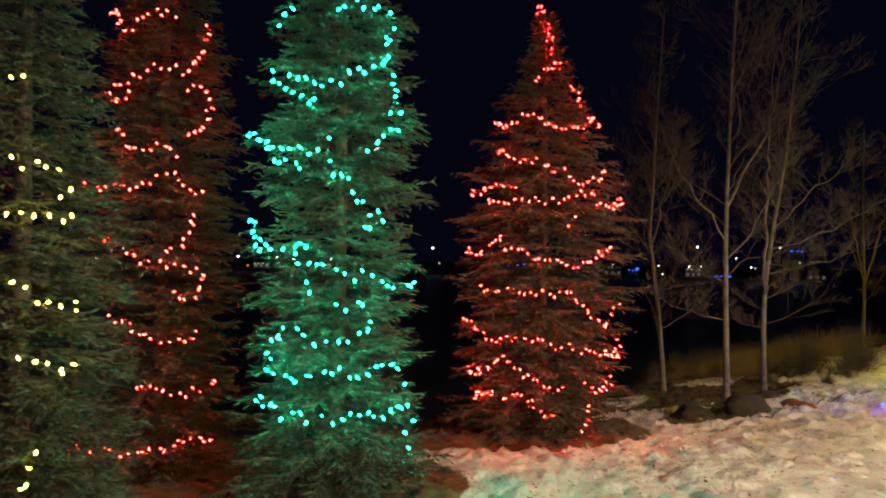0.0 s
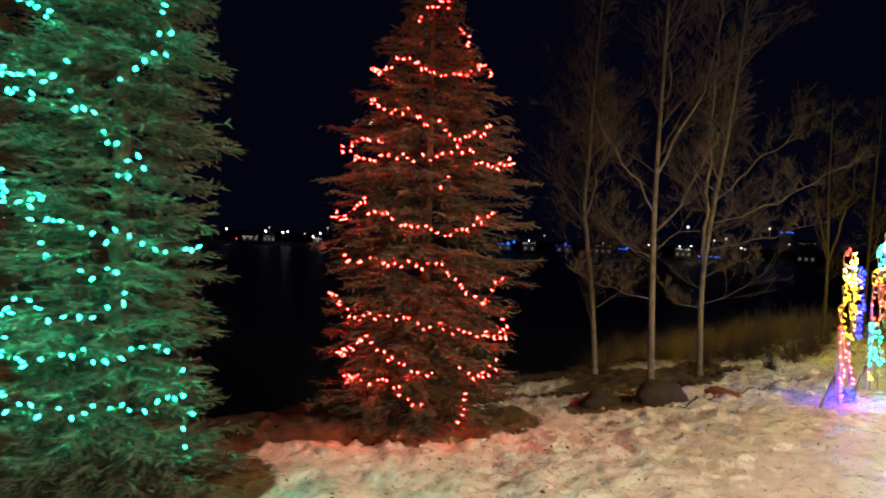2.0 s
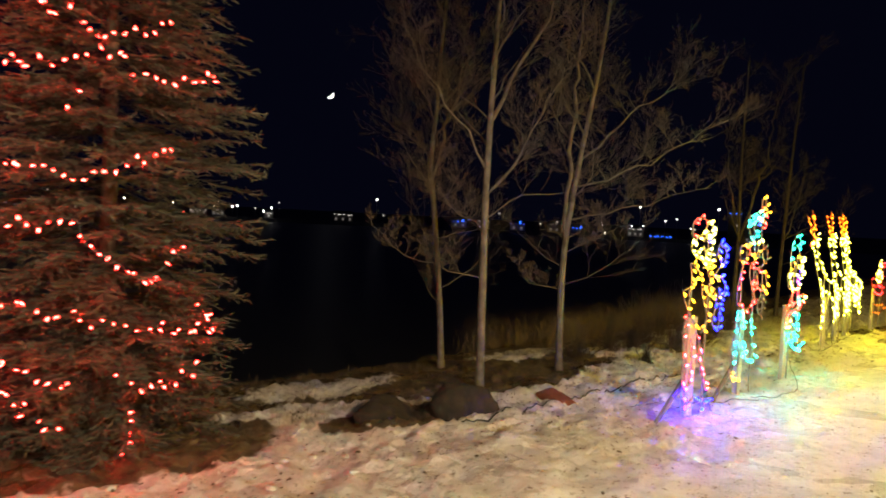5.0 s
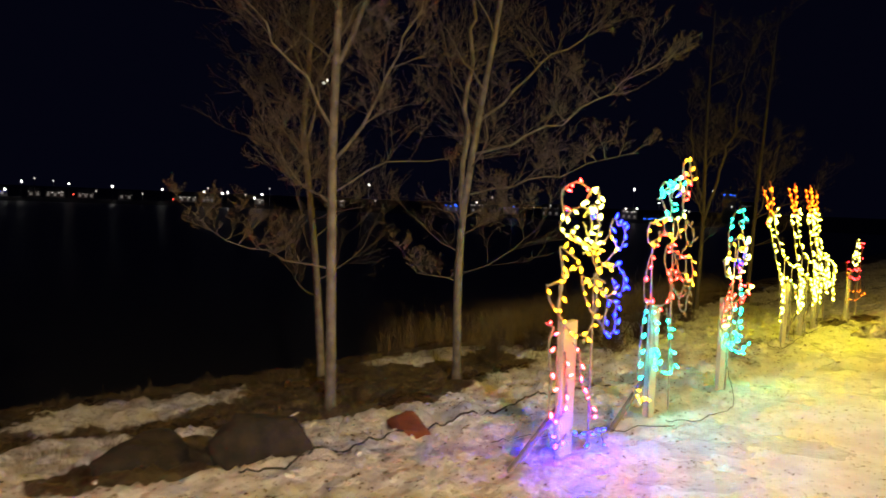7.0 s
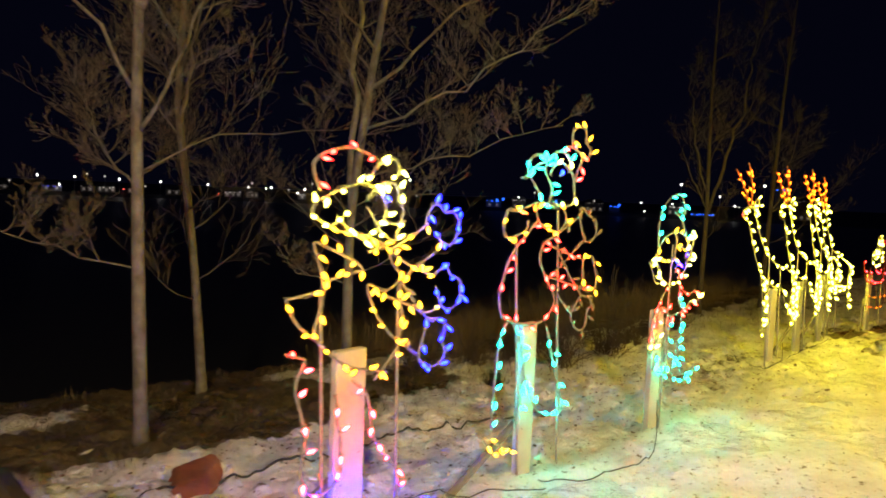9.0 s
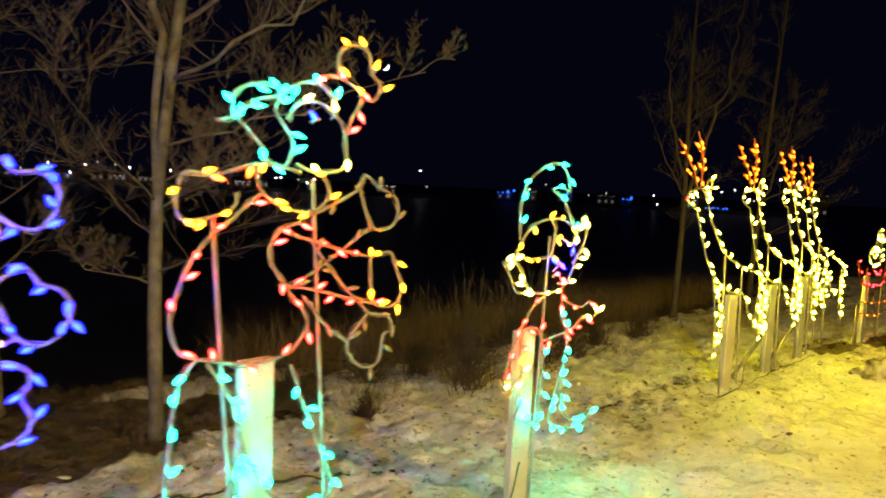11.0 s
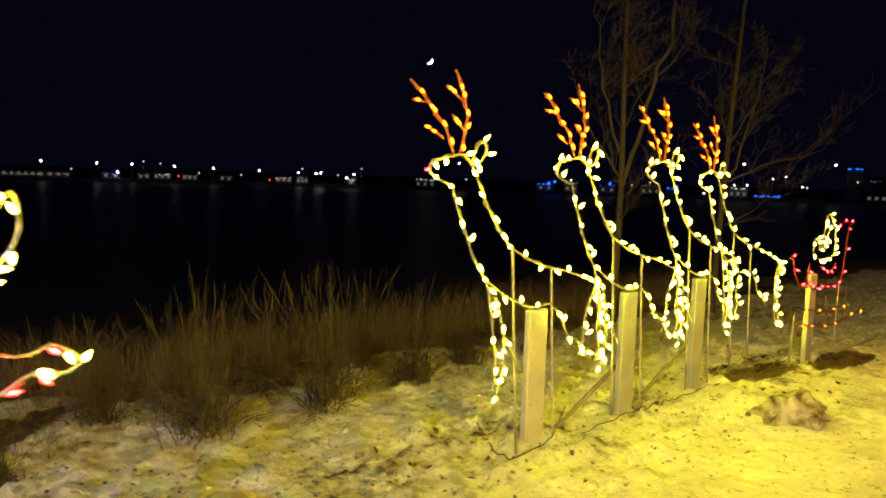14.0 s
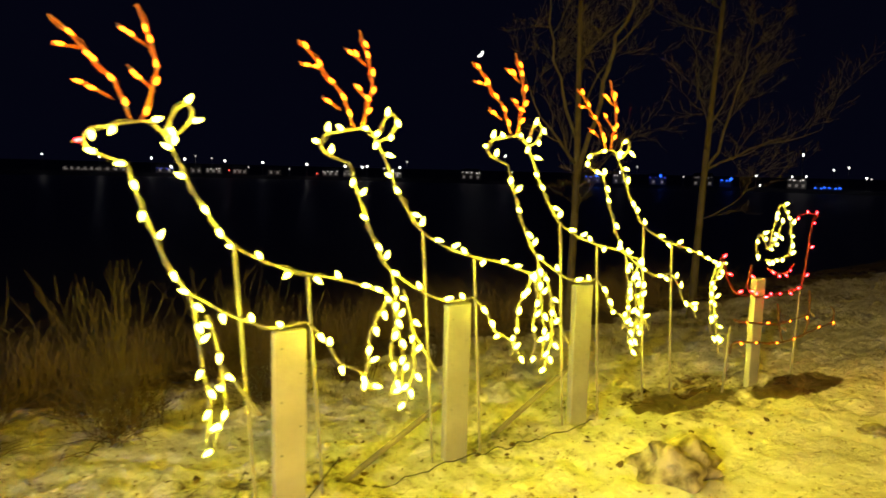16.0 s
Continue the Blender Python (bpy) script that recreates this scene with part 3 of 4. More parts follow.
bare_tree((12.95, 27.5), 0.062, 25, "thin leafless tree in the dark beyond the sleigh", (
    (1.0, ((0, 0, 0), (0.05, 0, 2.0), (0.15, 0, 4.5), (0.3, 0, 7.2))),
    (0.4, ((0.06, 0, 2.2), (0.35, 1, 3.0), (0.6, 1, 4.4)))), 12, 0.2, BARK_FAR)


# ---- wire figures of lights on wooden posts ----


ANTLER_BULB = bulb_mesh("small_amber_bulb", LIT["amber"], 0.85)


WIRE_OF = {"antler": AMBER_WIRE, "antler_tine": AMBER_WIRE, "body_outline": RED_WIRE, "runner": RUST_WIRE}
OFF_GLASS = material("unlit_bulb_glass", (0.30, 0.24, 0.14), 0.25, second=(0.22, 0.18, 0.12), scale=30)
DARK_BULB = bulb_mesh("unlit_bulb", (OFF_GLASS, OFF_GLASS), 0.95)
SCREW = plank(0.010, 0.006, 0.010, STEEL, 0.002)


def wire_figure(name, at, turn, label, strokes, posts, rods, seed, group="light displays along the path", brace_width=0.07, board=None, lean=0.0):
    """strokes: (part name, bulb colour or None where its bulbs are off, bulb spacing, points across and up)."""
    rnd = random.Random(seed)
    x, y, z = at
    fig = thing(name, pose(x, y, z, 0, 0, turn), label, "light display", group)
    for kind, colour, gap, pts in strokes:
        line = smooth_line([(u, lean * max(0.0, w - 0.85), w) for u, w in pts], 0.025)
        if len(line) > 1:
            v, f = tube(line, 0.0068, 6)
            part(kind, mesh_of(kind, v, f, WIRE_OF.get(kind, WIRE), True), fig)
            if len(line) > 3:
                loose, run = [], rnd.uniform(0, 6)
                for k, q in enumerate(line):
                    run += 0.9 + rnd.uniform(-0.25, 0.25)
                    far = 0.0095 + 0.004 * rnd.random()
                    loose.append(q + Vector((far * math.cos(run), far * math.sin(run), far * math.sin(run * 0.7 + 1))))
                v, f = tube(loose, 0.0028, 4)
                part("cord", mesh_of("cord", v, f, WIRE_OF.get(kind, CORD), True), fig)
        if kind == "leg_wire" and not colour:
            continue
        gap = gap or 0.10
        since = gap * 0.55
        marks = []
        for a, b in zip(line, line[1:]):
            since += (b - a).length
            if since >= gap:
                since = rnd.uniform(-0.2, 0.2) * gap
                marks.append((b, (b - a).normalized()))
        if len(line) == 1:
            marks = [(line[0], Vector((-1, 0, 0)))]
        for p, along in marks:
            across = along.cross(Vector((0, 1, 0)))
            stray = 0.25 if kind.startswith("antler") else 1.0
            way = (along * rnd.choice((-1, 1)) * rnd.uniform(0.5, 1.0) + across * stray * rnd.uniform(-0.9, 0.9) + Vector((0, -stray * rnd.uniform(0.1, 0.7), 0))).normalized()
            m = Matrix.Translation(p + Vector((0, -0.012, 0))) @ way.to_track_quat("Z", "Y").to_matrix().to_4x4()
            part("bulb", ANTLER_BULB if stray < 1 else BULB[colour] if colour else DARK_BULB, fig, m=m)
    for (u, w), (u2, w2) in rods:
        v, f = tube(smooth_line([(u, 0.02, w), (u2, 0.02, w2)], 0.3), 0.009, 6)
        part("rod", mesh_of("rod", v, f, WIRE, True), fig)
    for u, wide, w in posts:
        part("post", plank(wide, 0.05, w + 0.15, board), fig, m=pose(u, 0.055, -0.15))
        if wide > 0.09:
            for k in range(5):
                part("screw", SCREW, fig, m=pose(u + (0.3 if k % 2 else -0.28) * wide, 0.030, w * (0.30 + 0.15 * k)))
        if brace_width:
            brace = plank(brace_width * 0.7, 0.035, 0.80, PROP_BOARD)
            part("brace", brace, fig, "diagonal prop beside the post", m=pose(u - 0.69, 0.11, -0.04, 0, 62, 0))
    return fig


DEER_WIRES = (
    ("head_wire", "white", 0.115, ((-0.93, 1.76), (-0.9, 1.81), (-0.85, 1.82), (-0.76, 1.84), (-0.67, 1.85), (-0.62, 1.8))),
    ("head_wire", "white", 0.12, ((-0.93, 1.76), (-0.9, 1.72), (-0.83, 1.69), (-0.77, 1.67))),
    ("body_wire", "white", 0.12, ((-0.77, 1.67), (-0.74, 1.55), (-0.69, 1.41), (-0.64, 1.27), (-0.56, 1.13), (-0.48, 1.07), (-0.39, 1.01), (-0.27, 0.95), (-0.16, 0.92), (-0.01, 0.93))),
    ("body_wire", "white", 0.115, ((-0.62, 1.8), (-0.57, 1.7), (-0.51, 1.56), (-0.44, 1.44), (-0.35, 1.32), (-0.24, 1.25), (-0.1, 1.19), (0.01, 1.16), (0.22, 1.11), (0.44, 1.03))),
    ("ear_wire", "white", 0.08, ((-0.62, 1.8), (-0.56, 1.91), (-0.51, 1.93), (-0.5, 1.88), (-0.55, 1.81), (-0.61, 1.79))),
    ("antler", "amber", 0.085, ((-0.75, 1.86), (-0.8, 2), (-0.88, 2.09), (-0.96, 2.19), (-1.03, 2.25))),
    ("antler_tine", "amber", 0.06, ((-0.92, 2.13), (-1.02, 2.14))),
    ("antler_tine", "amber", 0.06, ((-0.82, 1.94), (-0.91, 1.99))),
    ("antler", "amber", 0.085, ((-0.7, 1.86), (-0.64, 2.04), (-0.64, 2.13), (-0.67, 2.24), (-0.7, 2.34))),
    ("antler_tine", "amber", 0.06, ((-0.67, 2.17), (-0.78, 2.24))),
    ("antler_tine", "amber", 0.06, ((-0.66, 1.99), (-0.74, 2.07))),
    ("leg_wire", "white", 0.085, ((-0.54, 1.11), (-0.52, 0.96), (-0.5, 0.78), (-0.47, 0.59), (-0.49, 0.44))),
    ("leg_wire", "white", 0.085, ((-0.47, 1.01), (-0.43, 0.85), (-0.41, 0.69), (-0.4, 0.58), (-0.44, 0.45), (-0.46, 0.38))),
    ("leg_wire", None, 0, ((-0.43, 0.8), (-0.24, 0.51))),
    ("body_wire", "white", 0.1, ((-0.01, 0.93), (0.08, 0.84), (0.16, 0.71), (0.28, 0.64), (0.35, 0.54))),
    ("leg_wire", "white", 0.09, ((0.44, 1.03), (0.48, 0.88), (0.45, 0.74), (0.48, 0.61), (0.45, 0.49))),
    ("leg_wire", "white", 0.09, ((0.44, 1.01), (0.33, 0.84), (0.32, 0.69), (0.28, 0.55))),
)
ELF_WIRES = (
    ("wire_outline", "teal", 0.105, ((-0.13, 1.49), (-0.14, 1.6), (-0.12, 1.74), (-0.06, 1.82), (0.04, 1.88), (0.14, 1.91), (0.23, 1.88), (0.28, 1.79), (0.28, 1.75))),
    ("wire_outline", "teal", 0.16, ((0.28, 1.75), (0.21, 1.78), (0.13, 1.76), (0.19, 1.73), (0.26, 1.68), (0.31, 1.6), (0.35, 1.54))),
    ("wire_outline", "yellow", 0.1, ((-0.15, 1.42), (-0.1, 1.5), (-0, 1.57), (0.12, 1.6), (0.26, 1.59), (0.35, 1.55))),
    ("wire_outline", "yellow", 0.11, ((-0.15, 1.42), (-0.08, 1.38), (0.02, 1.38), (0.11, 1.38), (0.16, 1.43), (0.17, 1.55), (0.13, 1.59))),
    ("wire_outline", "yellow", 0.08, ((0.16, 1.51), (0.26, 1.48), (0.33, 1.45), (0.36, 1.49))),
    ("wire_outline", "pale", 0.075, ((-0.25, 1.37), (-0.2, 1.3), (-0.13, 1.2), (-0.04, 1.21), (-0.08, 1.27), (-0.16, 1.37), (-0.25, 1.37))),
    ("wire_outline", "pale", 0.1, ((-0.04, 1.21), (0.06, 1.18), (0.17, 1.18), (0.27, 1.2), (0.35, 1.29), (0.4, 1.4))),
    ("wire_outline", "pale", 0.085, ((0.35, 1.4), (0.39, 1.53), (0.45, 1.62), (0.47, 1.51), (0.43, 1.41), (0.35, 1.34))),
    ("wire_outline", "blue", 0.03, ((0.13, 1.41), (0.13, 1.36))),
    ("wire_outline", "blue", 0.03, ((0.34, 1.42), (0.34, 1.38))),
    ("wire_outline", "purple", 0.12, ((0.15, 1.41), (0.22, 1.34), (0.17, 1.3))),
    ("wire_outline", "pink", 0.07, ((0.17, 1.27), (0.22, 1.28), (0.28, 1.22), (0.22, 1.23))),
    ("wire_outline", "red", 0.12, ((0.13, 1.17), (0.04, 1.13), (-0.07, 1.01), (-0.14, 0.91), (-0.17, 0.81), (-0.19, 0.72))),
    ("wire_outline", "pale", 0.08, ((-0.22, 0.72), (-0.2, 0.67), (-0.16, 0.64), (-0.12, 0.67), (-0.05, 0.72), (-0.07, 0.79))),
    ("wire_outline", "red", 0.105, ((0.27, 1.19), (0.3, 1.13), (0.45, 1.07), (0.55, 1.1))),
    ("wire_outline", "red", 0.105, ((0.57, 0.99), (0.48, 1), (0.38, 0.94), (0.23, 0.92), (0.12, 0.91), (0.06, 0.98), (-0.05, 0.98), (-0.08, 0.83))),
    ("wire_outline", "red", 0.105, ((0.28, 1.13), (0.27, 1.04), (0.35, 0.93))),
    ("wire_outline", "pale", 0.06, ((0.55, 1.1), (0.61, 1.07), (0.64, 1.02), (0.57, 0.99), (0.49, 1.01))),
    ("wire_outline", "teal", 0.095, ((0.28, 1.1), (0.35, 0.91), (0.33, 0.75), (0.32, 0.58), (0.36, 0.44), (0.45, 0.38), (0.57, 0.39), (0.62, 0.41), (0.61, 0.35), (0.51, 0.32), (0.36, 0.35), (0.23, 0.41), (0.26, 0.57), (0.31, 0.7))),
    ("wire_outline", "teal", 0.095, ((0.13, 0.88), (0.13, 0.7), (0.12, 0.54), (0.13, 0.43), (-0.07, 0.48), (-0.08, 0.51), (-0.04, 0.63))),
)
JESTER_WIRES = (
    ("wire_outline", "teal", 0.095, ((-0.16, 1.95), (-0.17, 2.02), (-0.11, 2.07), (-0.01, 2.08), (0.04, 2.06))),
    ("wire_outline", "teal", 0.095, ((0.04, 2.06), (0.12, 2.11), (0.22, 2.11), (0.29, 2.04), (0.28, 1.99))),
    ("wire_outline", "teal", 0.095, ((0.04, 2.06), (0.01, 1.99), (0.07, 1.91), (0.09, 1.85), (0.05, 1.77), (-0.03, 1.8), (-0.05, 1.85), (-0.12, 1.92), (-0.16, 1.95))),
    ("wire_outline", "teal", 0.095, ((-0.23, 1.93), (-0.16, 1.95), (-0.07, 2.02), (0.05, 2.05))),
    ("wire_outline", "pale", 0.16, ((0.06, 1.96), (0.12, 2.03), (0.22, 2.04), (0.32, 1.97), (0.35, 1.86), (0.33, 1.78), (0.2, 1.76), (0.11, 1.79))),
    ("wire_outline", "blue", 0.03, ((0.17, 1.96), (0.21, 1.98))),
    ("wire_outline", "red", 0.085, ((0.19, 2.13), (0.28, 2.16), (0.42, 2.1), (0.37, 1.99), (0.34, 1.91))),
    ("wire_outline", "yellow", 0.085, ((0.3, 2.16), (0.3, 2.25), (0.37, 2.3), (0.45, 2.28), (0.47, 2.2), (0.52, 2.15), (0.48, 2.08), (0.41, 2.1))),
    ("wire_outline", "yellow", 0.085, ((-0.24, 1.72), (-0.35, 1.73), (-0.36, 1.57), (-0.17, 1.6), (-0.14, 1.67))),
    ("wire_outline", "amber", 0.2, ((-0.35, 1.73), (-0.23, 1.73), (-0.06, 1.78), (0.13, 1.76))),
    ("wire_outline", "yellow", 0.09, ((-0.06, 1.78), (-0.05, 1.69), (0.04, 1.62), (0.19, 1.6), (0.27, 1.67), (0.24, 1.75))),
    ("wire_outline", "red", 0.125, ((-0.04, 1.67), (-0.15, 1.58), (-0.26, 1.49), (-0.33, 1.39), (-0.38, 1.26), (-0.39, 1.17), (-0.36, 1.09), (-0.29, 1.05), (-0.07, 1), (0.08, 1.02), (0.18, 1.11), (0.16, 1.19), (0.07, 1.3), (-0, 1.42), (0.03, 1.51), (0.14, 1.56))),
    ("wire_outline", None, 0, ((0.14, 1.57), (0.27, 1.62), (0.43, 1.7))),
    ("wire_outline", None, 0, ((0.07, 1.28), (0.24, 1.37), (0.5, 1.54))),
    ("wire_outline", None, 0, ((0.43, 1.7), (0.46, 1.76), (0.53, 1.71), (0.63, 1.67), (0.65, 1.59), (0.6, 1.53), (0.5, 1.54), (0.43, 1.7))),
    ("wire_outline", "red", 0.11, ((0.04, 1.53), (0.25, 1.46), (0.5, 1.4))),
    ("wire_outline", "red", 0.11, ((0.05, 1.31), (0.26, 1.26), (0.52, 1.19))),
    ("wire_outline", "yellow", 0.1, ((0.5, 1.4), (0.61, 1.42), (0.65, 1.35), (0.69, 1.24), (0.64, 1.17), (0.52, 1.2), (0.5, 1.4))),
    ("wire_outline", None, 0, ((0.18, 1.49), (0.33, 1.31), (0.5, 1.15))),
    ("wire_outline", None, 0, ((0.16, 1.25), (0.27, 1.12), (0.39, 1.03))),
    ("wire_outline", None, 0, ((0.5, 1.15), (0.63, 1.11), (0.63, 1.05), (0.59, 1.04), (0.57, 0.92), (0.49, 0.9), (0.41, 0.96), (0.39, 1.03), (0.5, 1.15))),
    ("wire_outline", "teal", 0.11, ((-0.29, 1.05), (-0.36, 0.95), (-0.39, 0.73), (-0.41, 0.51), (-0.41, 0.39))),
    ("wire_outline", "teal", 0.11, ((-0.25, 1.03), (-0.15, 0.86), (-0.1, 0.67), (0.02, 0.45), (0.13, 0.38), (0.27, 0.34), (0.33, 0.4), (0.26, 0.59), (0.18, 0.78), (0.11, 0.97))),
    ("wire_outline", "teal", 0.11, ((-0.1, 0.67), (-0.14, 0.52), (-0.17, 0.37))),
    ("wire_outline", "yellow", 0.09, ((-0.49, 0.36), (-0.24, 0.21), (-0.4, 0.25), (-0.49, 0.36))),
)
TOYMAKER_WIRES = (
    ("wire_outline", "red", 0.09, ((-0.3, 1.78), (-0.34, 1.9), (-0.27, 1.96), (-0.15, 1.99), (-0.05, 1.98), (0.03, 1.95))),
    ("wire_outline", "pink", 0.12, ((-0.36, 0.99), (-0.41, 0.86), (-0.37, 0.71), (-0.35, 0.59), (-0.37, 0.43), (-0.28, 0.3), (-0.15, 0.37), (-0.15, 0.55), (-0.18, 0.79))),
    ("wire_outline", "pink", 0.1, ((-0.07, 0.84), (0.02, 0.75), (0.05, 0.59), (0.1, 0.47), (0.21, 0.34), (0.26, 0.21))),
    ("wire_outline", "purple", 0.085, ((-0.37, 0.27), (-0.27, 0.12), (-0.12, 0.17))),
    ("wire_outline", "blue", 0.085, ((-0.05, 0.19), (0.09, 0.11), (0.39, 0.1), (0.44, -0.06), (0.14, 0.01))),
    ("wire_outline", "yellow", 0.12, ((-0.47, 1.28), (-0.41, 1.16), (-0.25, 1.03))),
    ("wire_outline", "yellow", 0.12, ((-0.27, 1.31), (-0.47, 1.28))),
    ("wire_outline", "yellow", 0.085, ((-0.33, 1.54), (-0.27, 1.31), (-0.31, 1.11), (-0.24, 1.01), (-0.11, 0.92), (0.03, 0.88), (0.15, 0.85))),
    ("wire_outline", "red", 0.08, ((-0.47, 1.03), (-0.36, 0.99))),
    ("wire_outline", "pale", 0.055, ((-0.3, 1.75), (-0.34, 1.67), (-0.23, 1.62), (-0.14, 1.68))),
    ("wire_outline", "yellow", 0.075, ((-0.29, 1.64), (-0.18, 1.59), (-0.03, 1.57), (0.12, 1.51))),
    ("wire_outline", "yellow", 0.08, ((-0.31, 1.54), (-0.13, 1.46), (-0.04, 1.4), (-0.18, 1.37), (-0.27, 1.34))),
    ("wire_outline", "pale", 0.08, ((-0.3, 1.74), (-0.15, 1.8), (-0.02, 1.82), (0.1, 1.73), (0.07, 1.62), (-0.05, 1.55), (-0.2, 1.66))),
    ("wire_outline", "pale", 0.07, ((-0.02, 1.83), (0.05, 1.93), (0.11, 1.96), (0.17, 1.94), (0.18, 1.88), (0.15, 1.86))),
    ("wire_outline", "pale", 0.08, ((-0.02, 1.75), (0.04, 1.81), (0.1, 1.83), (0.17, 1.82), (0.19, 1.74), (0.22, 1.7), (0.2, 1.61), (0.16, 1.54), (0.07, 1.59), (0.02, 1.66), (-0.02, 1.71))),
    ("wire_outline", "blue", 0.025, ((0.1, 1.73), (0.13, 1.74))),
    ("wire_outline", None, 0, ((0.09, 1.65), (0.13, 1.63), (0.19, 1.62))),
    ("wire_outline", "yellow", 0.085, ((0, 1.48), (0.11, 1.51), (0.16, 1.42), (0.22, 1.34), (0.11, 1.28), (0, 1.32), (0.05, 1.18), (0.13, 1.08), (0.21, 1), (0.19, 0.95), (0.06, 0.82))),
    ("wire_outline", "yellow", 0.065, ((0.22, 1.33), (0.22, 1.22), (0.24, 1.14), (0.22, 1.02), (0.21, 0.99))),
    ("wire_outline", "yellow", 0.095, ((0.13, 1.49), (0.27, 1.55), (0.39, 1.62))),
    ("wire_outline", "yellow", 0.095, ((0.22, 1.33), (0.34, 1.4), (0.5, 1.49))),
    ("wire_outline", "blue", 0.06, ((0.39, 1.62), (0.4, 1.68), (0.45, 1.73), (0.5, 1.72), (0.52, 1.69), (0.6, 1.69), (0.65, 1.63), (0.63, 1.55), (0.58, 1.51), (0.51, 1.53), (0.47, 1.57))),
    ("wire_outline", "yellow", 0.095, ((0.12, 1.5), (0.29, 1.4), (0.47, 1.34))),
    ("wire_outline", "yellow", 0.095, ((0.11, 1.26), (0.31, 1.18), (0.42, 1.14), (0.53, 1.17))),
    ("wire_outline", "blue", 0.065, ((0.47, 1.34), (0.5, 1.37), (0.56, 1.39), (0.59, 1.34), (0.66, 1.31), (0.68, 1.24), (0.66, 1.18), (0.6, 1.14), (0.53, 1.17), (0.48, 1.28))),
    ("wire_outline", None, 0, ((0.22, 1.33), (0.31, 1.22), (0.44, 1.09))),
    ("wire_outline", None, 0, ((0.23, 1), (0.3, 0.95), (0.36, 0.91))),
    ("wire_outline", "blue", 0.075, ((0.43, 1.09), (0.5, 1.1), (0.56, 1.06), (0.56, 1.01), (0.54, 0.98), (0.57, 0.9), (0.54, 0.85), (0.46, 0.83), (0.37, 0.9), (0.43, 1.09))),
)
SLEIGH_WIRES = (
    ("body_outline", "ruby", 0.05, ((-0.7, 1.08), (-0.74, 1.04))),
    ("body_outline", "ruby", 0.30, ((-0.7, 1.08), (-0.62, 0.9), (-0.5, 0.78), (-0.3, 0.73))),
    ("sack_outline", "pale", 0.075, ((-0.22, 1.04), (-0.25, 1.15), (-0.2, 1.22), (-0.12, 1.15), (-0.07, 1.1), (-0.03, 1.22), (0.02, 1.37), (0.07, 1.46), (0.17, 1.4), (0.25, 1.3), (0.28, 1.14), (0.26, 1.04), (0.1, 1.01), (-0.1, 1.01))),
    ("sack_outline", "pale", 0.09, ((-0.07, 1.1), (0.05, 1.17), (0.1, 1.3))),
    ("body_outline", "ruby", 0.11, ((-0.3, 0.98), (-0.33, 0.80), (-0.22, 0.73), (-0.13, 0.71), (0.2, 0.715), (0.51, 0.73))),
    ("body_outline", "ruby", 0.20, ((0.51, 0.73), (0.56, 0.97), (0.60, 1.27), (0.70, 1.36))),
    ("body_outline", "ruby", 0.13, ((0.70, 1.36), (0.52, 1.38), (0.35, 1.36))),
    ("body_outline", "ruby", 0.09, ((-0.06, 0.94), (0.09, 0.89), (0.26, 0.89), (0.36, 0.95))),
    ("runner", "ember", 0.30, ((-0.52, 0.29), (-0.46, 0.37), (-0.08, 0.32), (0.28, 0.28), (0.65, 0.31), (0.84, 0.33), (1.1, 0.36), (1.15, 0.46), (1.06, 0.52))),
    ("runner", "ember", 0.33, ((-0.48, 0.55), (-0.15, 0.49), (0.19, 0.45), (0.69, 0.48))),
    ("runner", None, 0.4, ((0.15, 0.62), (0.19, 0.45), (0.28, 0.28))),
    ("runner", None, 0.4, ((0.66, 0.7), (0.69, 0.48), (0.65, 0.31))),
)
RODS = (((-0.35, 1.32), (-0.25, -0.05)), ((0.0, 1.15), (0.09, -0.05)))
NOSE = (("nose_wire", "ruby", 0.03, ((-0.97, 1.75),)),)
PALE_NOSE = (("nose_wire", "white", 0.03, ((-0.94, 1.77),)),)
wire_figure("reindeer_display", (10.87, 19.98, -0.145), 51, "warm white wire reindeer with a red nose and amber antlers", DEER_WIRES + NOSE, ((-0.08, 0.165, 0.89),), RODS, 41, "team of lit wire reindeer", 0, lean=0.12)
second = wire_figure("reindeer_display", (11.465, 20.83, -0.12), 52, "wire reindeer of warm white bulbs with amber antlers on a post", DEER_WIRES + PALE_NOSE, ((-0.08, 0.165, 0.89),), RODS, 42, "team of lit wire reindeer", 0.04, GREY_BOARD, 0.07)
copy_thing(second, pose(12.07, 21.73, -0.10, 0, 0, 53))
LAST_DEER = DEER_WIRES[:-2] + (
    ("body_wire", "white", 0.11, ((0.44, 1.03), (0.56, 0.99), (0.68, 0.95))),
    ("leg_wire", "white", 0.075, ((0.68, 0.95), (0.58, 0.84), (0.57, 0.7), (0.63, 0.47), (0.70, 0.2))),
    ("leg_wire", "white", 0.085, ((0.60, 0.97), (0.52, 0.78), (0.54, 0.6), (0.56, 0.42), (0.66, 0.28))),
)
wire_figure("reindeer_display", (12.56, 22.62, -0.15), 53, "wire reindeer of warm white bulbs standing before the sleigh", LAST_DEER + PALE_NOSE, (), RODS, 47, "team of lit wire reindeer", lean=0.07)
wire_figure("sleigh_display", (13.34, 23.2, -0.14), 53, "wire sleigh of red and amber bulbs with a pale gift sack", SLEIGH_WIRES, ((-0.08, 0.14, 0.85),), (((0.53, 0.73), (0.5, -0.05)), ((-0.5, 0.5), (-0.55, -0.05))), 43, brace_width=0, board=GREY_BOARD)
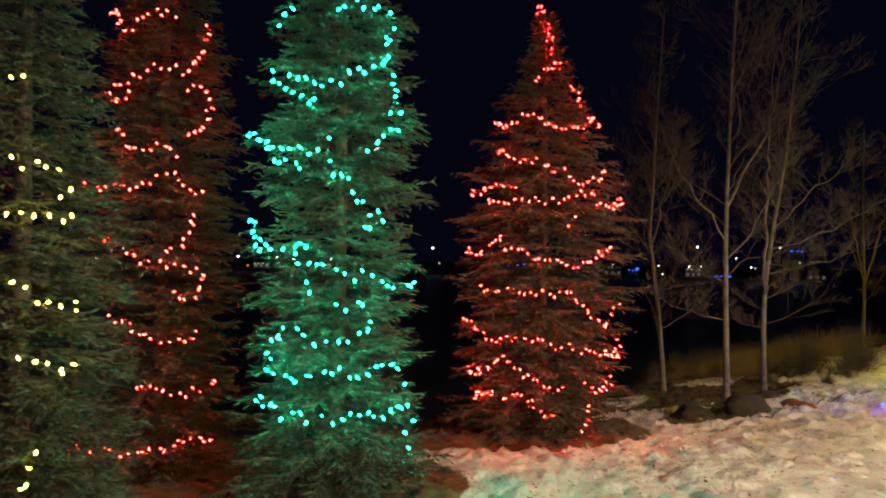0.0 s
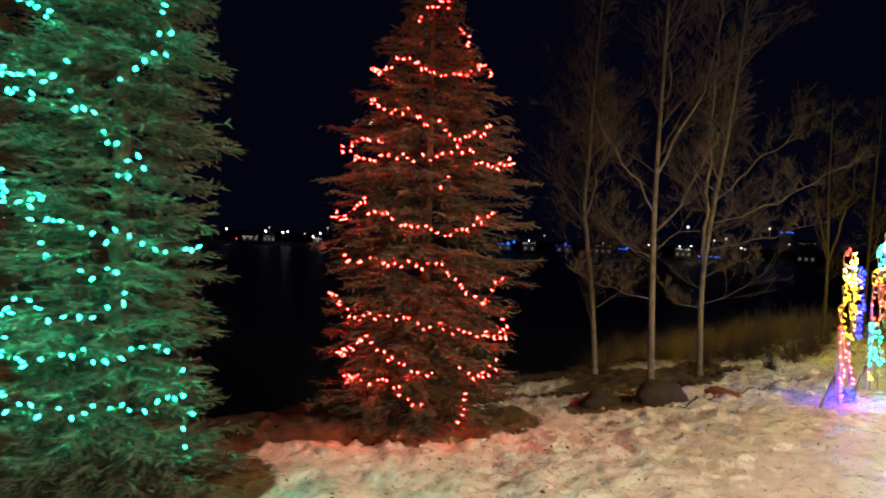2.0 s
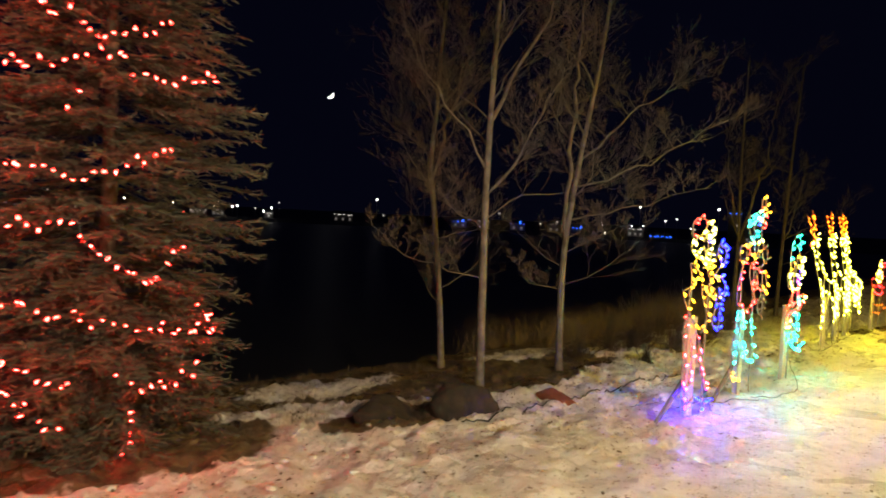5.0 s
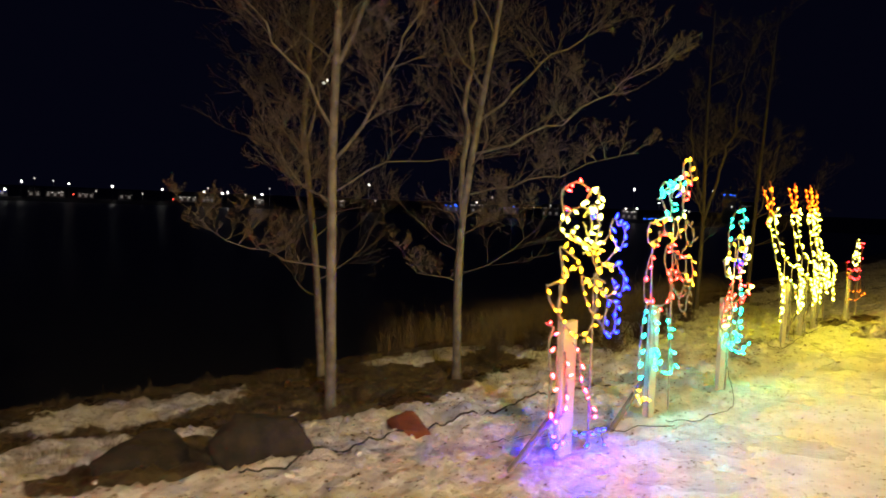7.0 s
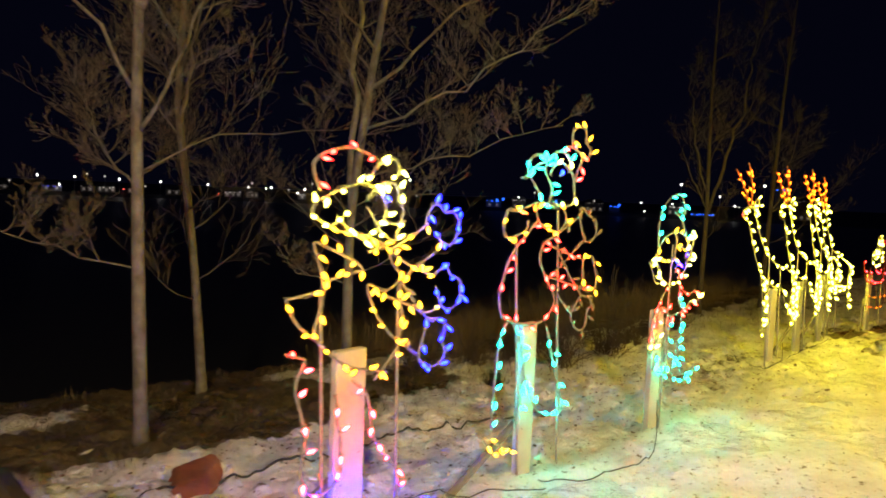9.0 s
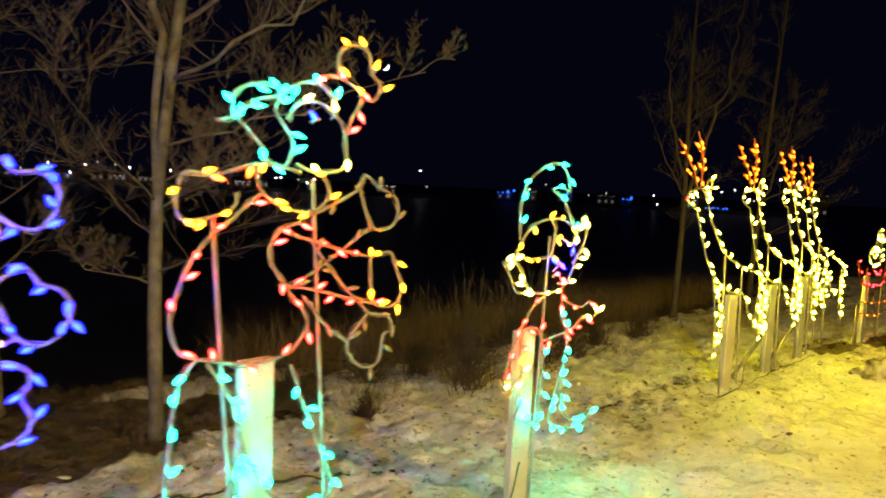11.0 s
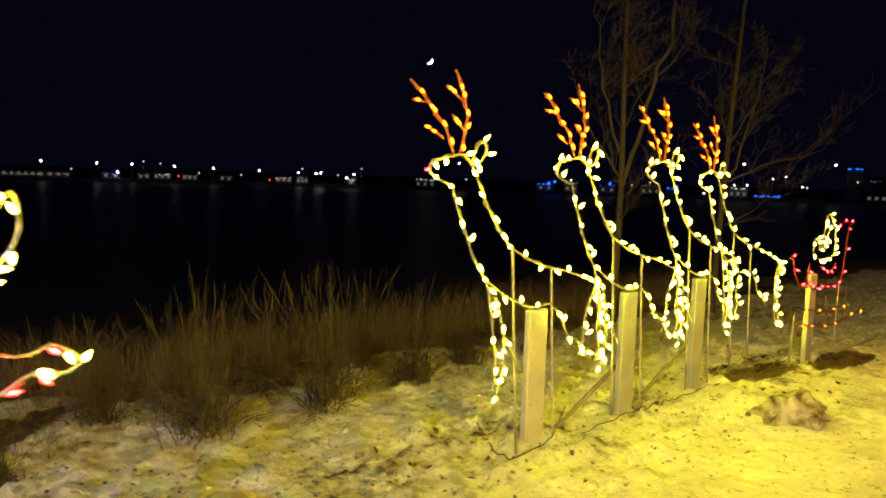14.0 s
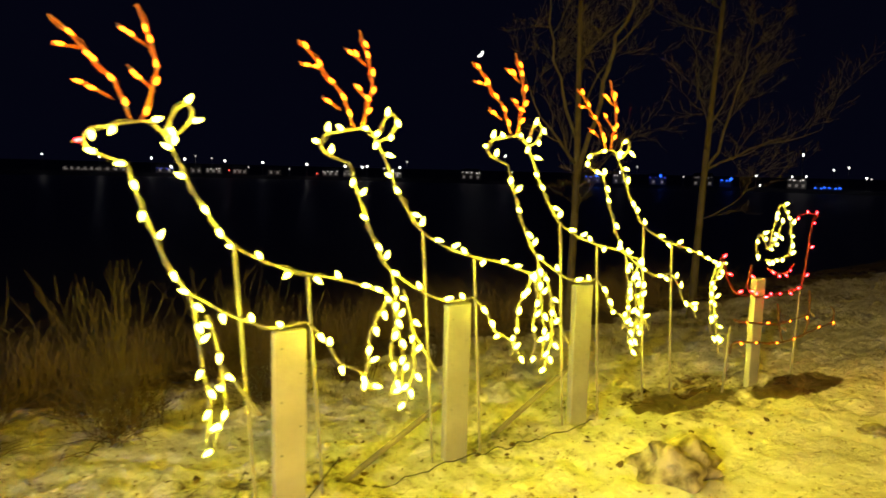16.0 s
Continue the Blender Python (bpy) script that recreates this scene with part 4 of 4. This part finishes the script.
wire_figure("elf_display", (9.03, 17.09, -0.14), 53, "small wire elf of teal, red and yellow bulbs on a post", ELF_WIRES, ((0.02, 0.15, 0.97),), (((0.15, 1.5), (0.1, -0.05)),), 44, brace_width=0)
wire_figure("elf_display", (8.04, 15.85, -0.12), 54, "tall wire elf with teal curls, red coat and waving mittens", JESTER_WIRES, ((-0.02, 0.15, 1.0),), (((-0.23, 1.58), (-0.1, -0.05)), ((0.2, 1.73), (0.34, -0.05))), 45)
wire_figure("elf_display", (7.2, 14.75, -0.1), 54, "wire elf in a yellow coat with three blue mittens", TOYMAKER_WIRES, ((-0.06, 0.19, 0.99),), (((0.22, 1.33), (0.26, -0.05)), ((-0.27, 1.31), (-0.22, -0.05))), 46)


# ---- boulders, clods and cables ----


def boulder(name, at, size, mat, seed, label, category="rock", sink=0.3, rugged=1.0):
    bm = bmesh.new()
    bmesh.ops.create_icosphere(bm, subdivisions=4, radius=1)
    off = Vector((seed * 3.1, seed * 1.7, 0))
    rnd = random.Random(seed)
    cuts = [(Vector((rnd.gauss(0, 1), rnd.gauss(0, 1), rnd.gauss(0.3, 0.7))).normalized(), rnd.uniform(0.62, 0.9)) for _ in range(11)]
    for v in bm.verts:
        c = v.co.copy()
        k = 1 + rugged * (0.30 * noise.noise(c * 1.1 + off) + 0.14 * noise.noise(c * 2.7 + off) + 0.05 * noise.noise(c * 7 + off))
        c *= k
        for facet, d in cuts:
            c -= facet * max(0.0, c.dot(facet) - d) * (0.9 if rugged < 2 else 0.0)
        c *= 1 + 0.05 * noise.noise(c * 4.5 + off) + 0.03 * noise.noise(c * 11 + off) * rugged
        v.co = Vector((c.x * size[0], c.y * size[1], max(c.z, -0.6) * size[2]))
    me = bpy.data.meshes.new(name)
    bm.to_mesh(me)
    bm.free()
    me.materials.append(mat)
    me.polygons.foreach_set("use_smooth", [True] * len(me.polygons))
    x, y = at
    ob = part(name, me, m=pose(x, y, height(x, y) + size[2] * (0.6 - sink), 0, 0, seed * 37))
    return tagged(ob, label, category)


boulder("boulder", (4.88, 14.68), (0.40, 0.34, 0.28), ROCK, 1, "broad dark brown boulder beside the trodden snow", rugged=0.8)
boulder("boulder", (4.05, 14.45), (0.44, 0.32, 0.15), ROCK, 2, "low brown boulder at the edge of the snow", rugged=0.9)
boulder("rock", (5.88, 15.52), (0.40, 0.20, 0.085), RED_ROCK, 3, "flat red rock in the snow", rugged=0.8)
boulder("clod", (12.62, 21.05), (0.19, 0.16, 0.15), DIRT, 4, "crumbled clod of dirt and snow on the path", "clod", rugged=3.2)
boulder("clod", (13.9, 22.1), (0.12, 0.09, 0.03), DIRT, 5, "small lump of dirty snow on the path", "clod", rugged=2.2)


def cord(label, pts, radius=0.004):
    line = [Vector((p.x, p.y, height(p.x, p.y) + 0.012 + max(0.0, p.z))) for p in smooth_line([(x, y, z) for x, y, z in pts], 0.05)]
    v, f = tube(line, radius, 6)
    ob = part("power_cable", mesh_of("power_cable", v, f, CABLE, True))
    return tagged(ob, label, "cable", "power cables of the displays")


cord("black power cable lying in loops on the snow", ((6.6, 14.9, 0), (7.1, 15.2, 0.0), (7.7, 15.4, 0.02), (8.15, 15.6, 0.0)))
cord("black power cable lying between two displays", ((8.1, 15.7, 0.02), (8.5, 15.9, 0), (8.9, 16.4, 0.02), (9.02, 16.98, 0.25)))
cord("black power cable looped over the snow round a post", ((10.36, 20.2, 0.05), (10.52, 19.85, 0), (10.7, 19.7, 0), (10.86, 19.75, 0.0), (10.98, 20.1, 0.2)))
cord("long dark cable lying in the snow beside the boulders", ((4.9, 14.15, 0), (5.35, 14.6, 0), (5.9, 15.3, 0.0), (6.65, 16.2, 0), (7.4, 17.03, 0), (8.2, 17.5, 0)), 0.009)
cord("black power cable along the reindeer posts", ((10.9, 20.3, 0), (11.2, 20.45, 0), (11.5, 20.7, 0.1), (11.8, 21.3, 0), (12.1, 21.6, 0.05)))


def scatter(name, label, category, mat, count, s_range, n_range, size, flat, seed):
    """Small uneven lumps strewn over the ground, in one mesh."""
    rnd = random.Random(seed)
    bm = bmesh.new()
    bmesh.ops.create_icosphere(bm, subdivisions=1, radius=1)
    base = [v.co.copy() for v in bm.verts]
    tris = [tuple(v.index for v in f.verts) for f in bm.faces]
    bm.free()
    verts, faces = [], []
    for _ in range(count):
        s, n = rnd.uniform(*s_range), rnd.gauss(0.5 * sum(n_range), 0.3 * (n_range[1] - n_range[0]))
        p = HOME + WAY * s + OFF * n
        z, r, i0 = height(p.x, p.y), size * rnd.uniform(0.4, 1.0) ** 2 + size * 0.1, len(verts)
        turn = Euler((rnd.uniform(-0.5, 0.5), rnd.uniform(-0.5, 0.5), rnd.uniform(0, 6.3)))
        for c in base:
            q = Vector((c.x * r * 1.25, c.y * r, c.z * r * flat)) * rnd.uniform(0.5, 1.4)
            q.rotate(turn)
            verts.append((p.x + q.x, p.y + q.y, z + q.z - r * flat * 0.15))
        faces += [tuple(i0 + k for k in t) for t in tris]
    ob = part(name, mesh_of(name, verts, faces, mat, True))
    return tagged(ob, label, category, kind="stuff")


SNOW = material("snow_lumps", (0.64, 0.62, 0.60), 0.8, second=(0.46, 0.43, 0.39), scale=4, bump=0.5, bump_scale=30)
LITTER = material("leaf_litter", (0.07, 0.045, 0.025), 0.85, second=(0.12, 0.085, 0.045), scale=8)
scatter("snow_lumps", "broken lumps of trodden snow beside the path", "snow", SNOW, 260, (6, 21), (2.9, 4.9), 0.034, 0.42, 51)
scatter("leaf_litter", "dark dead leaves and dirt on the snow", "litter", LITTER, 1600, (1, 17), (2.6, 5.0), 0.017, 0.30, 53)
scatter("dead_grass_litter", "flattened dead grass and leaves round the reindeer posts", "litter", LITTER, 260, (16.5, 22.0), (2.4, 3.8), 0.026, 0.25, 55)
scatter("grit", "dark grit on the packed snow of the path", "litter", LITTER, 350, (2, 24), (-0.5, 3.4), 0.012, 0.35, 54)

# ---- dry grass and brush ----


def tuft(verts, faces, rnd, x, y, tall, blades, wide):
    for _ in range(blades):
        a, r = rnd.uniform(0, 6.28), abs(rnd.gauss(0, wide))
        p = Vector((x + r * math.cos(a), y + r * math.sin(a), 0))
        p.z = height(p.x, p.y) - 0.01
        lean = Vector((rnd.gauss(0, 0.22), rnd.gauss(0, 0.22), 1)).normalized()
        bend = Vector((rnd.gauss(0, 0.2), rnd.gauss(0, 0.2), -0.12))
        side = Vector((rnd.uniform(-1, 1), rnd.uniform(-1, 1), 0)).normalized() * rnd.uniform(0.0010, 0.0022)
        h = tall * rnd.uniform(0.45, 1.1)
        i = len(verts)
        m = p + lean * h * 0.55
        t = p + lean * h + bend * h
        verts.extend((p - side, p + side, m + side * 0.8, m - side * 0.8, t))
        faces.extend(((i, i + 1, i + 2, i + 3), (i + 3, i + 2, i + 4)))


def grass_field(name, label, count, s_range, n_range, tall, blades, wide, seed, mat=None):
    rnd = random.Random(seed)
    v, f = [], []
    for _ in range(count):
        s, n = rnd.uniform(*s_range), rnd.uniform(*n_range)
        p = HOME + WAY * s + OFF * n
        tuft(v, f, rnd, p.x, p.y, tall * rnd.uniform(0.6, 1.2), blades, wide)
    ob = part(name, mesh_of(name, v, f, mat or GRASS))
    return tagged(ob, label, "grass", kind="stuff")


grass_field("dry_grass", "tall dry grass and reeds on the dark bank", 26, (16, 30), (6.6, 8.5), 0.58, 34, 0.22, 31)
grass_field("reeds", "thick stand of dry brown reeds along the bank", 190, (15.5, 27), (7.0, 9.2), 0.85, 60, 0.22, 33, REED)
grass_field("low_grass", "short dead grass at the edge of the snow", 360, (8, 32), (4.7, 8.0), 0.14, 44, 0.17, 32)
BRUSH = material("brush_stems", (0.05, 0.036, 0.02), 0.85, second=(0.10, 0.072, 0.04), scale=5, random_tone=0.3)

STALK = material("dry_stalk", (0.045, 0.034, 0.019), 0.85, second=(0.085, 0.064, 0.036), scale=4, random_tone=0.4)


def shrub(x, y, size, seed):
    """A bare bush: a dark low tangle of forking stems with a fan of long thin stalks above it."""
    rnd = random.Random(seed)
    z0 = height(x, y) - 0.03
    bush = thing("bush", pose(x, y, z0), "dark leafless bush with tall thin dry stalks on the bank", "bush", "bushes along the bank")
    v, f = [], []
    for k in range(95):
        a, tilt = rnd.uniform(0, 6.28), abs(rnd.gauss(0, 0.75))
        d = Vector((math.cos(a) * math.sin(tilt), math.sin(a) * math.sin(tilt), math.cos(tilt)))
        p = Vector((rnd.gauss(0, 0.10), rnd.gauss(0, 0.10), 0)) * size
        ln = size * rnd.uniform(0.22, 0.55)
        mid = p + d * ln * 0.5 + Vector((0, 0, 0.03))
        tube([p, mid, p + d * ln], [0.005, 0.004, 0.0015], 3, v, f)
        for j in range(5):
            e = (d + Vector((rnd.gauss(0, 0.6), rnd.gauss(0, 0.6), rnd.gauss(0.1, 0.4)))).normalized()
            q = p.lerp(p + d * ln, rnd.uniform(0.3, 0.95))
            tube([q, q + e * ln * rnd.uniform(0.2, 0.45)], [0.003, 0.0012], 3, v, f)
    part("branchwork", mesh_of("branchwork", v, f, BRUSH), bush, "tangle of thin dark twigs")
    for k in range(38):
        a, out = rnd.uniform(0, 6.28), abs(rnd.gauss(0, 0.26))
        way = Vector((math.cos(a) * out, math.sin(a) * out, 1))
        p = Vector((way.x * 0.3, way.y * 0.3, 0)) * size
        tall = size * rnd.uniform(0.55, 1.2)
        mid = p + way * tall * 0.55 + Vector((rnd.gauss(0, 0.02), rnd.gauss(0, 0.02), 0))
        top = p + way * tall + Vector((rnd.gauss(0, 0.05), rnd.gauss(0, 0.05), 0))
        sv, sf = tube(smooth_line([p, mid, top], 0.3), 0.0011, 3)
        for j in range(3):
            q = mid.lerp(top, rnd.uniform(0.0, 0.9))
            e = (way.normalized() + Vector((rnd.gauss(0, 0.22), rnd.gauss(0, 0.22), 0))).normalized()
            tube([q, q + e * size * rnd.uniform(0.12, 0.3)], [0.002, 0.001], 3, sv, sf)
        part("stalk", mesh_of("stalk", sv, sf, STALK), bush)


for i, (x, y, size) in enumerate(((8.35, 19.98, 0.95), (9.0, 20.74, 1.0), (9.38, 21.95, 0.85), (7.7, 20.6, 0.9), (6.6, 19.6, 0.6), (7.2, 20.2, 0.7), (9.75, 22.8, 0.7), (8.1, 21.4, 0.95), (8.6, 22.5, 0.9), (10.4, 23.6, 0.65), (7.6, 18.9, 0.4))):
    shrub(x, y, size, 60 + i)

# ---- moon, far shore ----
moon_v, moon_f = [], []
for i in range(17):
    a = math.pi * (i / 16 - 0.5)
    moon_v += [(23 * math.cos(a), 0, 23 * math.sin(a)), (7 * math.cos(a), 0, 23 * math.sin(a))]
for i in range(16):
    moon_f.append((2 * i, 2 * i + 2, 2 * i + 3, 2 * i + 1))
moon = part("moon", mesh_of("moon", moon_v, moon_f, MOONLIT), m=pose(-1073.9, 4000, 705.6, -9.7, 0, 15) @ pose(0, 0, 0, 0, 45, 0))
tagged(moon, "bright crescent moon low in the night sky", "moon", kind="structure")


FAR_GROUND = -1.6
ring_v, ring_f = [], []
angles = [radians(a) for a in range(-20, 236, 4)]
rings = ((236, LAKE - 0.8), (243, LAKE + 0.1), (252, FAR_GROUND), (300, FAR_GROUND + 0.2), (600, 2.0), (3000, 8.0))
for a in angles:
    for r, z in rings:
        ring_v.append((6 + r * math.cos(a), 10 + r * math.sin(a), z))
for i in range(len(angles) - 1):
    for j in range(5):
        k = 6 * i + j
        ring_f.append((k, k + 1, k + 7, k + 6))
far_shore = part("ground_far", mesh_of("ground_far", ring_v, ring_f, FAR_ROOF))
tagged(far_shore, "dark far shore of the lake", "shore", kind="structure")


def far_place(bearing, reach=262.0):
    return 6 + reach * math.cos(radians(bearing)), 10 + reach * math.sin(radians(bearing))


def street_lamp(bearing, top, mat=None, size=0.33):
    x, y = far_place(bearing)
    ob = thing("street_lamp", pose(x, y, FAR_GROUND), "distant lit street lamp on the far shore", "street lamp", "lamps on the far shore")
    h = max(0.4, top - FAR_GROUND)
    v, f = tube([Vector((0, 0, -0.4)), Vector((0, 0, h - 0.2))], 0.07, 6)
    part("pole", mesh_of("pole", v, f, STEEL), ob)
    bm = bmesh.new()
    bmesh.ops.create_icosphere(bm, subdivisions=1, radius=size)
    me = bpy.data.meshes.new("lamp_head")
    bm.to_mesh(me)
    bm.free()
    me.materials.append(mat or FAR_WHITE)
    part("lamp_head", me, ob, m=pose(0, 0, h))


for bearing, top in ((132.8, 3.7), (129.2, 3.6), (126.8, 3.6), (127.8, 0.7), (123.8, 3.3), (120.9, 3.1), (117.4, 2.8), (114.3, 2.4), (112.9, 2.2), (112.5, 2.6), (110.4, 1.0), (109.8, 2.4), (101.1, 7.7), (79.0, 9.7), (73.0, 9.9)):
    street_lamp(bearing, top, size=0.42)
for bearing, top in ((91.9, 2.6), (82.0, 2.5), (81.7, -0.6), (79.6, 2.4), (78.7, 2.6), (77.0, 4.9), (76.1, 5.7), (75.0, 2.5), (136.5, 3.9), (141.0, 4.0)):
    street_lamp(bearing, top, size=0.30)
for bearing, top in ((126.0, 4.7), (124.8, 4.1), (111.1, 2.0), (109.2, 4.6), (114.0, 3.9), (90.6, 4.7), (71.6, 4.5), (74.7, 2.2), (85.7, 2.5), (87.1, 1.5), (100.5, 1.7), (130.9, 1.4), (122.0, 1.2), (118.8, 0.9)):
    street_lamp(bearing, top, FAR_FAINT, 0.35)
for bearing, top in ((93.7, 1.3), (93.2, 1.8), (88.8, 1.7), (83.7, 1.2)):
    street_lamp(bearing, top, FAR_BLUE, 0.55)
for bearing, top in ((116.6, -0.6), (123.5, -0.1)):
    street_lamp(bearing, top, FAR_RED, 0.28)


def far_house(bearing, wide, tall, deep, strip, label, windows=3):
    """A dark house whose eaves or windows glow."""
    x, y = far_place(bearing, 264.0)
    rnd = random.Random(int(bearing * 10))
    ob = thing("house", pose(x, y, FAR_GROUND - 0.3, 0, 0, math.degrees(math.atan2(y - 10, x - 6)) - 90), label, "house", "houses on the far shore")
    t = tall
    v = [(-wide, 0, 0), (wide, 0, 0), (wide, deep, 0), (-wide, deep, 0), (-wide, 0, t), (wide, 0, t), (wide, deep, t), (-wide, deep, t)]
    part("wall", mesh_of("wall", v, [(0, 1, 5, 4), (1, 2, 6, 5), (2, 3, 7, 6), (3, 0, 4, 7)], FAR_WALL), ob)
    e = 0.4
    v = [(-wide - e, -e, t), (wide + e, -e, t), (wide + e, deep + e, t), (-wide - e, deep + e, t), (-wide * 0.8, deep / 2, t + 1.4), (wide * 0.8, deep / 2, t + 1.4)]
    part("roof", mesh_of("roof", v, [(0, 1, 5, 4), (1, 2, 5), (2, 3, 4, 5), (3, 0, 4), (3, 2, 1, 0)], FAR_ROOF), ob)
    for k in range(windows):
        u = wide * (2 * (k + 0.5) / windows - 1)
        v = [(u - 0.45, -0.06, 0.9), (u + 0.45, -0.06, 0.9), (u + 0.45, -0.06, 1.9), (u - 0.45, -0.06, 1.9)]
        part("window", mesh_of("window", v, [(0, 1, 2, 3)], FAR_DIM), ob)
    if strip:
        count = max(3, int(wide * 1.6))
        for k in range(count):
            u = wide * (2 * (k + rnd.uniform(0.2, 0.8)) / count - 1)
            w, h, z = rnd.uniform(0.12, 0.42), rnd.uniform(0.10, 0.22), t - rnd.uniform(0.0, 0.35)
            v = [(u - w, -e - 0.08, z - h), (u + w, -e - 0.08, z - h), (u + w, -e - 0.08, z + h), (u - w, -e - 0.08, z + h)]
            part("eave_light", mesh_of("eave_light", v, [(0, 1, 2, 3)], strip), ob, "glowing lights under the eaves")


far_house(134.0, 6.0, 1.4, 6, FAR_DIM, "distant long house by the shore", 6)
far_house(132.0, 5.0, 1.6, 6, FAR_DIM, "distant long house by the shore", 4)
far_house(128.3, 3.0, 2.2, 6, FAR_BLUE_DIM, "distant house with faint blue lights", 2)
far_house(126.0, 2.0, 2.3, 6, FAR_DIM, "distant small house with dim windows", 2)
far_house(124.7, 3.0, 2.4, 6, FAR_FAINT, "distant house with warm lit windows", 3)
far_house(122.7, 2.6, 2.2, 6, FAR_DIM, "distant house with dim windows", 3)
far_house(120.0, 2.4, 2.2, 6, FAR_DIM, "distant house with dim windows", 2)
far_house(115.5, 3.0, 2.4, 6, FAR_FAINT, "distant house with pale lit eaves", 3)
far_house(114.0, 2.2, 2.6, 5, FAR_DIM, "distant house with dim windows", 3)
far_house(110.0, 1.6, 2.4, 5, FAR_FAINT, "distant small house with pale lights", 1)
far_house(103.9, 4.0, 3.2, 6, FAR_FAINT, "distant house with white lights under its eaves", 3)
far_house(94.0, 3.0, 3.0, 6, FAR_BLUE, "distant house with blue lights under its eaves", 2)
far_house(91.9, 2.6, 3.6, 6, FAR_FAINT, "distant house with pale lit eaves", 2)
far_house(89.0, 3.0, 3.2, 6, FAR_BLUE_DIM, "distant low house with blue lights", 2)
far_house(85.7, 3.5, 3.6, 6, FAR_DIM, "distant house with dim windows", 3)
far_house(84.1, 1.8, 2.7, 5, FAR_BLUE, "distant shed lit bright blue", 0)
far_house(79.3, 3.0, 3.4, 6, FAR_FAINT, "distant house with pale lit eaves", 3)
far_house(77.3, 4.0, 1.1, 6, FAR_BLUE, "distant low house with blue lights", 0)
far_house(71.8, 2.2, 10.8, 6, FAR_BLUE, "distant tall house with a blue light row", 0)
far_house(70.4, 3.0, 7.0, 6, FAR_DIM, "distant house with dim windows", 3)
